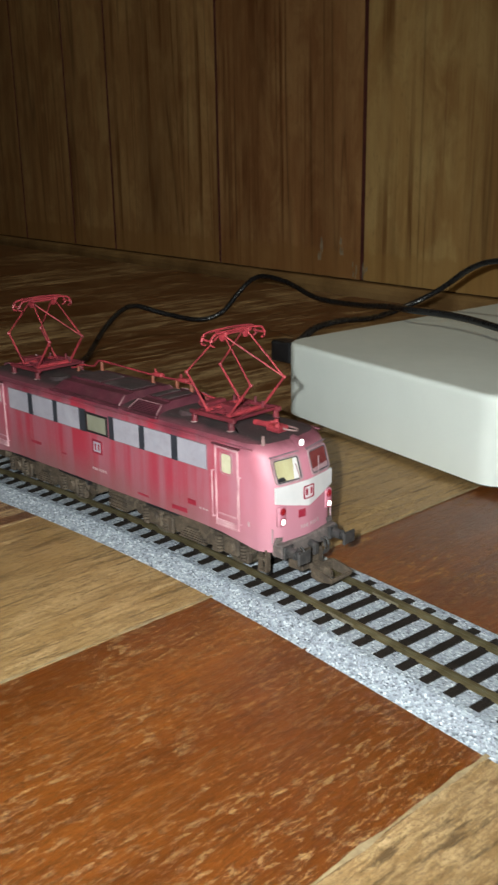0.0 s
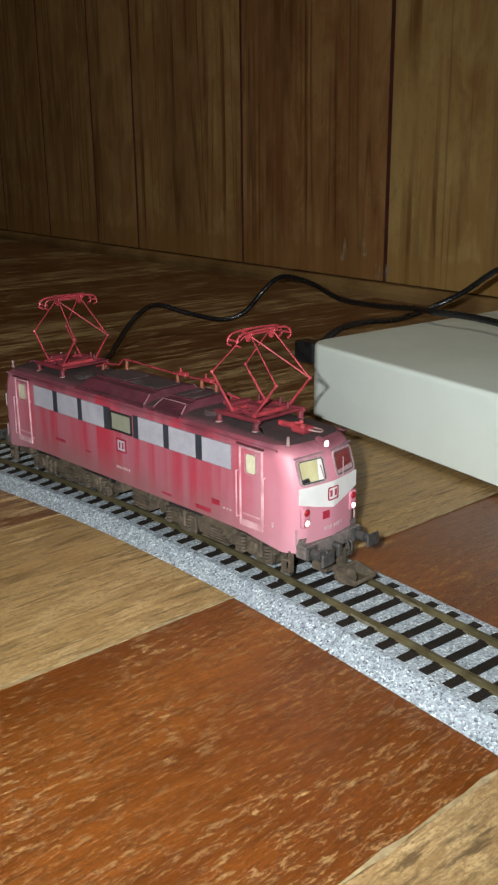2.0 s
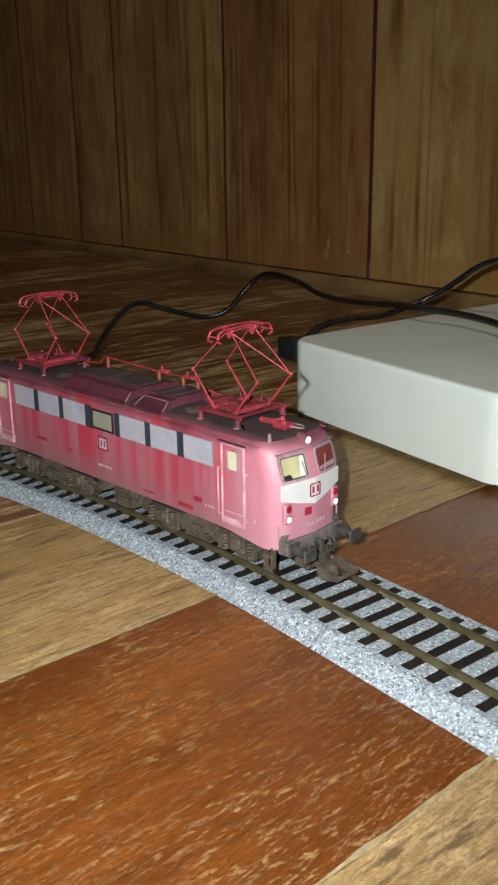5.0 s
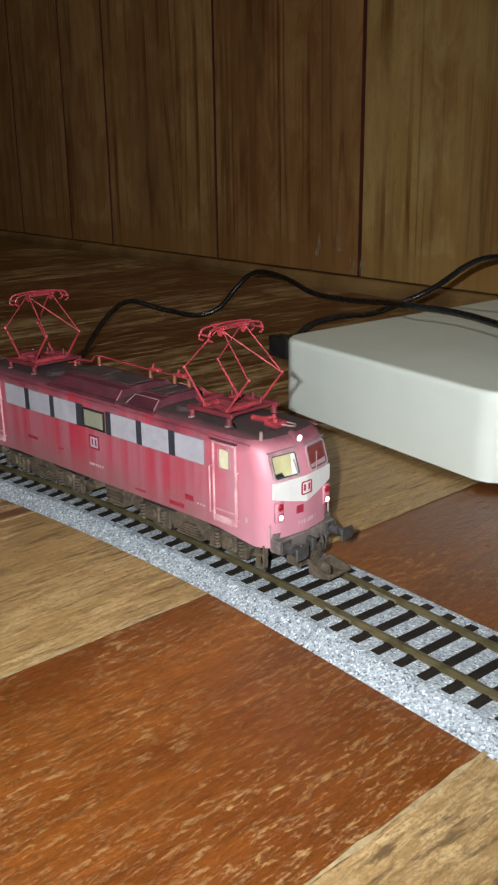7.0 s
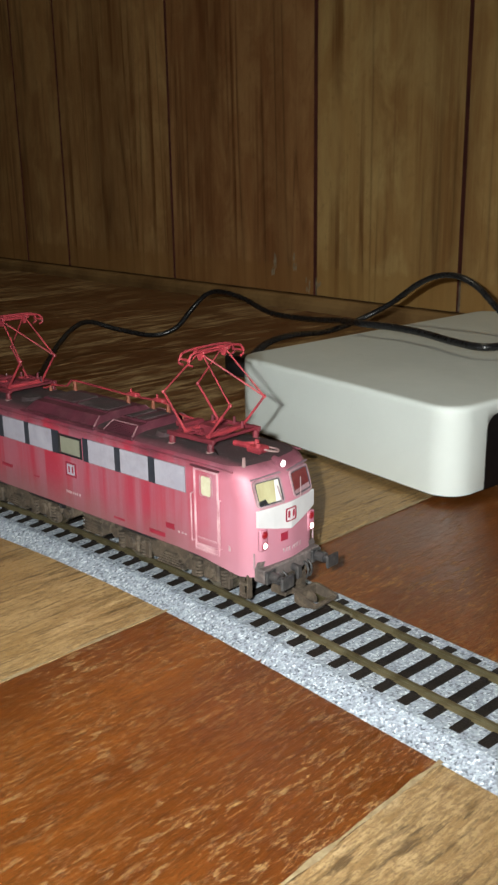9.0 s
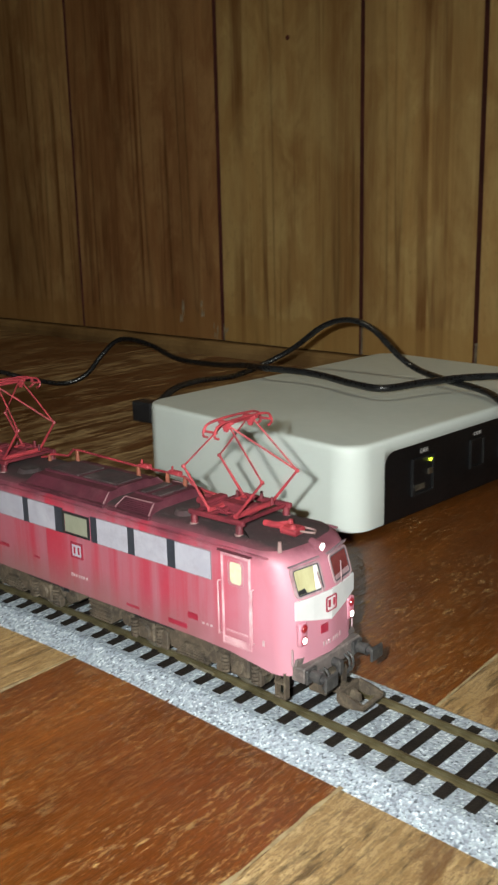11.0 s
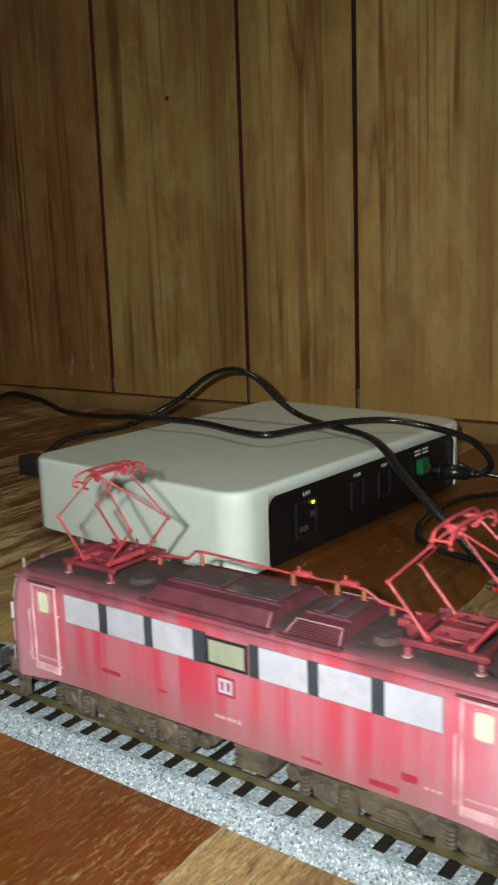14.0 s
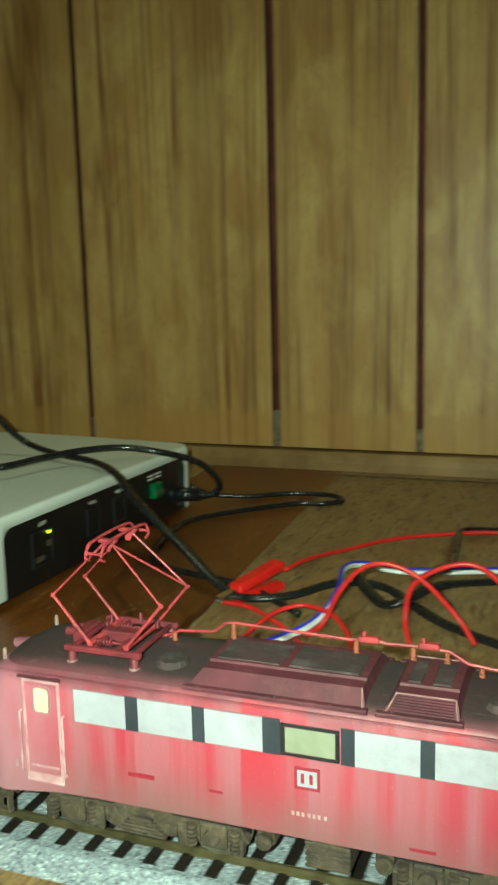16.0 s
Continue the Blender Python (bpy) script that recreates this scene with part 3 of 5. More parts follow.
OPEN = (0.0, 0.25, 0.8, 1.7, 3.0, 4.6, 6.5)


def build_box():
    bx = thing("control_box", "white plastic model railway control box with black rear sockets", "control box", BOX_AT)
    w, d, h = BOX_W, BOX_D, BOX_H
    # shell: side skin with the socket opening left out, rounded over to the top
    bm = bmesh.new()
    levels = [(0.0035, 0.0), (0.020, 0.0), (0.0348, 0.0), (0.0380, 0.0), (0.0394, 0.0004), (0.0401, 0.0011), (0.0404, 0.0020), (h, 0.0034)]
    rings = []
    for z, inset in levels:
        ring = rounded(w - 2 * inset, d - 2 * inset, 0.013 - inset * 0.6, 8)
        # extra points along the right side, for the opening
        pts = []
        for i, (x, y) in enumerate(ring):
            pts.append((x, y))
            if i == 8:
                y0, y1 = ring[8][1], ring[9][1]
                pts += [(w - 2 * inset, y0 + 0.009 + u * 0.001) for u in OPEN] + [(w - 2 * inset, y1 - u * 0.001) for u in reversed(OPEN)]
        level = len(rings)
        row = []
        for k, (x, y) in enumerate(pts):
            zz = z
            if level == 2 and 9 <= k < 9 + 2 * len(OPEN):
                u = OPEN[k - 9] if k < 9 + len(OPEN) else OPEN[8 + 2 * len(OPEN) - k]
                rr = 6.5
                zz = z - 0.001 * (rr - math.sqrt(max(0.0, rr * rr - (rr - min(rr, u)) ** 2)))
            row.append(bm.verts.new((*skew(x + inset, y + inset), zz)))
        rings.append(row)
    n = len(rings[0])
    for li, (a, b) in enumerate(zip(rings, rings[1:])):
        for k in range(n):
            j = (k + 1) % n
            if li < 2 and 9 <= k < 8 + 2 * len(OPEN):
                continue
            bm.faces.new((a[k], a[j], b[j], b[k]))
    bm.faces.new(rings[-1])
    ob = part("case", bm, M_BOX, bx, smooth=True)
    sol = ob.modifiers.new("thick", "SOLIDIFY")
    sol.thickness, sol.offset = 0.0018, -1
    ob.modifiers.new("even_shading", "WEIGHTED_NORMAL").weight = 90
    # black socket panel set back in the opening, and the black base
    bm = bmesh.new()
    box(bm, w - 0.006, w - 0.0025, 0.002, d - 0.026, 0.002, 0.0355)
    part("socket_panel", bm, M_PANELBLACK, bx, "black plastic socket panel")
    bm = bmesh.new()
    prism(bm, [skew(px, py) for px, py in rounded(w, d, 0.012)], 0.0012, 0.005)
    for vert in bm.verts:
        vert.co = Vector((0.004 + vert.co.x * 0.945, 0.004 + vert.co.z * 0.96, vert.co.y))
    part("base", bm, M_BLACK, bx)
    for fx in (0.015, w - 0.02):
        for fy in (0.02, d - 0.02):
            bm = bmesh.new()
            rod(bm, (fx, fy, 0.0), (fx, fy, 0.002), 0.005, n=14)
            part("rubber_foot", bm, M_BLACK, bx)
    # network socket with its two lamps
    x = w - 0.0025

    def socket(name, y0, y1, z0, z1, label=""):
        bm = bmesh.new()
        t = 0.0008
        for a, b, c, e in ((y0, y1, z0 - t, z0), (y0, y1, z1, z1 + t), (y0 - t, y0, z0 - t, z1 + t), (y1, y1 + t, z0 - t, z1 + t)):
            box(bm, x, x + 0.0012, a, b, c, e)
        sk = part(name, bm, M_SOCKET, bx, label)
        bm = bmesh.new()
        box(bm, x + 0.0001, x + 0.0003, y0, y1, z0, z1)
        part("socket_mouth", bm, M_PANELBLACK, sk)
        return sk

    lan = socket("network_socket", 0.0325, 0.0475, 0.0110, 0.0265, "black network socket with lit lamps")
    bm = bmesh.new()
    box(bm, x + 0.0006, x + 0.0014, 0.0445, 0.0460, 0.0244, 0.0257)
    part("link_lamp", bm, M_LED, lan, "small glowing yellow-green lamp")
    bm = bmesh.new()
    box(bm, x + 0.0006, x + 0.0014, 0.0436, 0.0466, 0.0185, 0.0210)
    part("socket_clip", bm, M_STEEL, lan, "shiny metal clip")
    bm = bmesh.new()
    for k in range(6):
        box(bm, x + 0.0005, x + 0.0010, 0.0345 + k * 0.0012, 0.0350 + k * 0.0012, 0.0125, 0.0150)
    part("contacts", bm, M_STEEL, lan)
    socket("bus_socket", 0.0800, 0.0905, 0.0140, 0.0265)
    socket("bus_socket", 0.1065, 0.1170, 0.0140, 0.0265)
    bm = bmesh.new()
    box(bm, x, x + 0.004, 0.147, 0.156, 0.0175, 0.0262, 0.0006, 1)
    plug = part("track_plug", bm, M_GREEN, bx, "green screw-terminal plug")
    for k in range(2):
        bm = bmesh.new()
        rod(bm, (x + 0.004, 0.1495 + 0.006 * k, 0.0205), (x + 0.0044, 0.1495 + 0.006 * k, 0.0205), 0.0018, n=10)
        part("screw", bm, M_STEEL, plug)
    bm = bmesh.new()
    rod(bm, (x, 0.178, 0.0140), (x + 0.002, 0.178, 0.0140), 0.0055, n=16)
    part("power_socket", bm, M_SOCKET, bx)
    # white printing over the sockets
    for text, y in (("LAN", 0.0410), ("R-BUS", 0.0855), ("B-BUS", 0.1120)):
        cu = bpy.data.curves.new("print", "FONT")
        cu.body, cu.size, cu.align_x, cu.extrude = text, 0.0031 if text == "LAN" else 0.0024, "CENTER", 0.00005
        tmp = new("print", cu)
        deps = bpy.context.evaluated_depsgraph_get()
        me = bpy.data.meshes.new_from_object(tmp.evaluated_get(deps))
        bpy.data.objects.remove(tmp)
        me.materials.append(M_PRINT)
        ob = new("print", me)
        ob.parent = bx
        ob.matrix_basis = pose(x + 0.0003, y, 0.0290, 90, 0, 90)
    for y in (0.149, 0.158):
        for k in range(2):
            bm = bmesh.new()
            box(bm, x, x + 0.0003, y - 0.003, y + 0.003, 0.0280 + 0.002 * k, 0.0290 + 0.002 * k)
            part("print", bm, M_PRINT, bx)
    return bx


# ---- the locomotive: x ahead, y to its left, z up from the rail's top, in millimetres ----
MM = 0.001
HALF_L, HALF_W = 84.6, 15.0
Y0 = -3.0


def nose_x(y):
    """How far ahead the end wall stands at y."""
    return -1.9 * (abs(y) / 13.0) ** 1.3


def plan(wi, li, n=8):
    """The body's outline, half width wi and half length li."""
    right = []
    r = 7.0
    yc = wi - r
    for k in range(9):
        y = -yc + 2 * yc * k / 8
        right.append((li + nose_x(y), y))
    top = li + nose_x(yc)
    for k in range(1, n + 1):
        a = radians(90 * k / n)
        right.append((top - r + r * math.cos(a), yc + r * math.sin(a)))
    half = [(x, y) for x, y in right]
    low = [(x, -y) for x, y in reversed(right[9:])]
    front = low + half
    side = [(62.0 - 124.0 * k / 12, wi) for k in range(13)]
    back = [(-x, -y) for x, y in front]
    side2 = [(-x, -y) for x, y in side]
    return front + side + back + side2


def skirt(x):
    """The lower edge dips towards the ends."""
    u = min(1.0, max(0.0, (abs(x) - 58.0) / 16.0))
    return 13.6 - 2.2 * u * u * (3 - 2 * u)


def loft(levels, cap_top=True, wavy=False):
    bm = bmesh.new()
    rings = []
    for i, (z, wi, li) in enumerate(levels):
        rings.append([bm.verts.new((x * MM, (y + Y0) * MM, (skirt(x) if wavy and i == 0 else z) * MM)) for x, y in plan(wi, li)])
    n = len(rings[0])
    for a, b in zip(rings, rings[1:]):
        for k in range(n):
            bm.faces.new((a[k], a[(k + 1) % n], b[(k + 1) % n], b[k]))
    if cap_top:
        bm.faces.new(rings[-1])
    return bm


def cube(x0, x1, y0, y1, z0, z1, bevel=0.0, bm=None):
    bm = bm or bmesh.new()
    return box(bm, x0 * MM, x1 * MM, (y0 + Y0) * MM, (y1 + Y0) * MM, z0 * MM, z1 * MM, bevel * MM, 1)


def pin(a, b, r, bm=None, n=8, r2=None):
    bm = bm or bmesh.new()
    return rod(bm, (a[0] * MM, (a[1] + Y0) * MM, a[2] * MM), (b[0] * MM, (b[1] + Y0) * MM, b[2] * MM), r * MM, None if r2 is None else r2 * MM, n)


def end_plate(bm, outline, out, thick):
    """A plate that lies on the end wall: outline in (y, z), drawn at the front; split finely so that it follows the bend."""
    lo, hi = [], []
    for y, z in outline:
        lean = max(0.0, z - 31.9) * 0.31
        x = HALF_L + nose_x(y) - lean
        lo.append(bm.verts.new(((x + out - thick) * MM, (y + Y0) * MM, z * MM)))
        hi.append(bm.verts.new(((x + out) * MM, (y + Y0) * MM, z * MM)))
    bm.faces.new(lo), bm.faces.new(hi)
    for i in range(len(lo)):
        j = (i + 1) % len(lo)
        bm.faces.new((lo[i], lo[j], hi[j], hi[i]))
    return bm


def quad_round(y0, y1, z0, z1, r, slope=0.0):
    out = []
    for cy, cz, a0 in ((y1 - r, z0 + r, -90), (y1 - r, z1 - r, 0), (y0 + r, z1 - r, 90), (y0 + r, z0 + r, 180)):
        for k in range(4):
            a = radians(a0 + 30 * k)
            y = cy + r * math.cos(a)
            out.append((y, cz + r * math.sin(a) + slope * y))
    return out


def ring_frame(outer, inner, out, thick):
    bm = bmesh.new()
    rows = []
    for pts in (outer, inner):
        lo, hi = [], []
        for y, z in pts:
            lean = max(0.0, z - 31.9) * 0.31
            x = HALF_L + nose_x(y) - lean
            lo.append(bm.verts.new(((x + out - thick) * MM, (y + Y0) * MM, z * MM)))
            hi.append(bm.verts.new(((x + out) * MM, (y + Y0) * MM, z * MM)))
        rows.append((lo, hi))
    (a, b), (c, e) = rows
    n = len(a)
    for i in range(n):
        j = (i + 1) % n
        bm.faces.new((b[i], b[j], e[j], e[i]))
        bm.faces.new((a[i], a[j], b[j], b[i]))
        bm.faces.new((c[i], c[j], e[j], e[i]))
    return bm


def mirrored(bm, ahead):
    """Turns a piece made for the front end round to the other end."""
    if not ahead:
        for v in bm.verts:
            v.co = Vector((-v.co.x, 2 * Y0 * MM - v.co.y, v.co.z))
    return bm


def loco_end(lo, ahead):
    """Windows, white front panel, lamps, buffers and coupler of one end."""
    def put(name, bm, mat, label="", parent=None, smooth=False):
        return part(name, mirrored(bm, ahead), mat, parent or lo, label, smooth)

    for sgn, glass in ((-1, M_PANE_LIT), (1, M_PANE_DARK)):
        y0, y1 = sorted((sgn * 2.0, sgn * 12.1))
        outer, inner = quad_round(y0, y1, 32.3, 40.0, 1.2), quad_round(y0 + 0.5, y1 - 0.5, 32.8, 39.5, 0.8)
        fr = put("end_window", ring_frame(outer, inner, 0.35, 0.8), M_FRAME, "pale window frame")
        put("gasket", ring_frame(quad_round(y0 + 0.45, y1 - 0.45, 32.75, 39.55, 0.85), quad_round(y0 + 0.85, y1 - 0.85, 33.15, 39.15, 0.6), 0.25, 0.4), M_GREYFR, "dark rubber gasket", fr)
        put("pane", end_plate(bmesh.new(), inner, 0.12, 0.5), glass, "", fr)
        if sgn < 0:
            strip, dash = [(y1 - 3.3, 33.2), (y1 - 1.0, 33.2), (y1 - 1.0, 39.0), (y1 - 2.4, 39.0)], [(y0 + 1.0, 33.2), (y0 + 3.8, 33.2), (y0 + 3.2, 34.5), (y0 + 1.0, 34.3)]
            # a plain white strip laid on the pane's inner side
            put("pane_strip", end_plate(bmesh.new(), strip, 0.16, 0.2), M_WHITE_FRONT, "white strip over the pane", fr)
            put("cab_desk", end_plate(bmesh.new(), dash, 0.16, 0.2), M_BLACK, "", fr)
        else:
            put("cab_desk", end_plate(bmesh.new(), [(y0 + 1.0, 33.2), (y1 - 1.0, 33.2), (y1 - 1.0, 34.6), (y0 + 1.0, 34.2)], 0.16, 0.2), M_FRAME, "", fr)
        put("rain_strip", end_plate(bmesh.new(), [(y0 - 0.5, 40.3), (y1 + 0.3, 40.6), (y1 + 0.3, 40.9), (y0 - 0.5, 40.6)], 0.5, 0.6), M_RIM, "", fr)
        bm = bmesh.new()
        a, b = (HALF_L + 0.6, sgn * 4.0, 32.6), (HALF_L - 0.6, sgn * 5.2, 38.0)
        pin(a, b, 0.18, bm, 6)
        put("wiper", bm, M_FRAME, "thin pale wiper", fr)
    bm = bmesh.new()
    end_plate(bm, [(-12.8, 27.0), (-6.8, 25.3), (0.0, 23.6), (0.0, 31.9), (-6.8, 31.9), (-12.8, 31.9)], 0.3, 0.5)
    end_plate(bm, [(0.0, 23.6), (6.8, 25.3), (12.8, 27.0), (12.8, 31.9), (6.8, 31.9), (0.0, 31.9)], 0.3, 0.5)
    white = put("front_panel", bm, M_WHITE_FRONT, "white pointed front panel")
    outer, inner = quad_round(-2.3, 2.3, 26.0, 30.2, 0.6), quad_round(-1.95, 1.95, 26.35, 29.85, 0.45)
    put("badge", ring_frame(outer, inner, 0.5, 0.3), M_MAROON, "dark red square badge outline", white)
    for y in (-1.0, 1.0):
        bm = bmesh.new()
        end_plate(bm, [(y - 0.35, 27.2), (y + 0.35, 27.2), (y + 0.35, 29.2), (y - 0.35, 29.2)], 0.5, 0.3)
        put("badge_bar", bm, M_MAROON, "", white)
    # lamps
    for y in (-10.6, 10.6):
        x = HALF_L + nose_x(y)
        bm = bmesh.new()
        box(bm, (x - 0.8) * MM, (x + 0.75) * MM, (y + Y0 - 1.7) * MM, (y + Y0 + 1.7) * MM, 19.4 * MM, 25.9 * MM, 0.7 * MM, 2)
        put("lamp_mount", bm, M_RED_BODY, "", None, True)
        for z, mat, name, r in ((21.0, M_HEAD if ahead else M_LAMP_OFF, "headlight", 1.1), (24.3, M_TAIL, "tail_light", 1.05)):
            bm = bmesh.new()
            pin((x - 0.5, y, z), (x + 0.85, y, z), r + 0.15, bm, 14)
            ring = put(name, bm, M_BADGE, "", None, False)
            bm = bmesh.new()
            pin((x + 0.5, y, z), (x + 1.05, y, z), r, bm, 14, r * 0.7)
            put("lamp_lens", bm, mat, "", ring)
    bm = bmesh.new()
    pin((HALF_L - 6.5, 0, 43.3), (HALF_L - 2.9, 0, 42.85), 1.3, bm, 16)
    ring = put("top_light", bm, M_RED_BODY)
    bm = bmesh.new()
    pin((HALF_L - 3.1, 0, 42.88), (HALF_L - 2.6, 0, 42.82), 0.9, bm, 14)
    put("lamp_lens", bm, M_HEAD if ahead else M_LAMP_OFF, "", ring)
    # number as plain bars, and hand grips
    for k, y in enumerate((-2.8, -1.7, -0.6, 1.2, 2.3, 3.4, 5.0)):
        bm = bmesh.new()
        end_plate(bm, [(y - 0.3, 16.8), (y + 0.3, 16.8), (y + 0.3, 18.0), (y - 0.3, 18.0)], 0.12, 0.2)
        put("number_bar", bm, M_NUM)
    bm = bmesh.new()
    end_plate(bm, [(-4.0, 20.6), (-1.4, 20.6), (-1.4, 23.0), (-4.0, 23.0)], 0.25, 0.4)
    put("hatch", bm, M_BADGE)
    for y in (-13.4, 13.4):
        bm = bmesh.new()
        x = HALF_L + nose_x(13) - 0.6
        pin((x, y, 14.5), (x, y, 19.0), 0.3, bm, 6)
        put("grab_rail", bm, M_FRAME)
    # buffer beam, buffers, hoses, coupler
    bm = bmesh.new()
    cube(HALF_L - 3.5, HALF_L + 0.8, -12.8, 12.8, 10.0, 14.3, 0.4, bm)
    beam = put("buffer_beam", bm, M_BEAM, "grey weathered buffer beam")
    bm = bmesh.new()
    end_plate(bm, [(-13.2, 14.4), (13.2, 14.4), (12.5, 16.0), (-12.5, 16.0)], 0.5, 0.9)
    put("front_step", bm, M_BEAM, "", beam)
    for y in (-10.4, 10.4):
        bm = bmesh.new()
        cube(HALF_L + 0.6, HALF_L + 1.6, y - 2.2, y + 2.2, 9.9, 14.0, 0.3, bm)
        pin((HALF_L + 1.4, y, 12.0), (HALF_L + 4.8, y, 12.0), 1.55, bm, 14)
        bf = put("buffer", bm, M_BUFFER, "dark buffer with flat head")
        bm = bmesh.new()
        pin((HALF_L + 4.6, y, 12.0), (HALF_L + 7.2, y, 12.0), 1.05, bm, 12)
        cube(HALF_L + 7.0, HALF_L + 7.9, y - 2.9, y + 2.9, 9.9, 14.1, 0.5, bm)
        put("buffer_head", bm, M_BUFFER, "", bf)
    bm = bmesh.new()
    pin((HALF_L + 0.6, 0, 11.6), (HALF_L + 2.8, 0, 11.4), 1.2, bm, 12)
    cube(HALF_L + 2.2, HALF_L + 3.6, -1.0, 1.0, 8.4, 12.4, 0.3, bm)
    put("draw_hook", bm, M_BUFFER, "", beam)
    for y in (-6.2, -4.6, 5.0, 6.6):
        bm = bmesh.new()
        pts = [Vector(((HALF_L + dx) * MM, (y + Y0) * MM, z * MM)) for dx, z in ((0.8, 11.5), (2.2, 10.8), (2.6, 8.5), (1.8, 6.5))]
        sweep(bm, spline(pts, 4), 0.4 * MM, n=6)
        put("air_hose", bm, M_BUFFER, "", beam)
    bm = bmesh.new()
    cube(HALF_L - 4, HALF_L + 2.0, -5.0, 5.0, 3.6, 9.2, 0.5, bm)
    put("coupler_box", bm, M_BOGIE)
    bm = bmesh.new()
    cube(HALF_L + 1.0, HALF_L + 6.4, -2.0, 2.0, 3.6, 5.8, 0.3, bm)
    cube(HALF_L + 4.8, HALF_L + 6.2, -4.6, 4.6, 3.0, 6.4, 0.3, bm)
    for y in (-1, 1):
        plate = [(5.8, 3.2), (8.6, 2.6), (13.0, 3.4), (13.4, 4.6), (10.4, 5.6), (6.0, 6.4)]
        lo_y, hi_y = sorted((y * 4.2, y * 5.0))
        prism(bm, [((HALF_L + px) * MM, pz * MM) for px, pz in plate], (Y0 + lo_y) * MM, (Y0 + hi_y) * MM)
    cube(HALF_L + 12.2, HALF_L + 13.3, -5.0, 5.0, 3.2, 4.4, 0.2, bm)
    cube(HALF_L + 6.2, HALF_L + 8.8, -4.2, -1.6, 2.0, 4.0, 0.3, bm)
    prism(bm, [((HALF_L + 6.2) * MM, 3.0 * MM), ((HALF_L + 9.6) * MM, 3.0 * MM), ((HALF_L + 9.2) * MM, 4.6 * MM), ((HALF_L + 7.0) * MM, 5.8 * MM)], (Y0 - 0.6) * MM, (Y0 + 0.6) * MM)
    put("coupler", bm, M_BOGIE, "chunky brown coupler")
    for y in (-13.4, 13.4):
        bm = bmesh.new()
        for z in (4.6, 8.6):
            cube(HALF_L - 8.0, HALF_L - 4.2, y - 1.1, y + 1.1, z, z + 0.7, 0.15, bm)
        for dx in (-7.7, -4.8):
            cube(HALF_L + dx, HALF_L + dx + 0.6, y - 0.9, y + 0.9, 4.6, 12.0, 0.0, bm)
        put("end_step", bm, M_BOGIE)


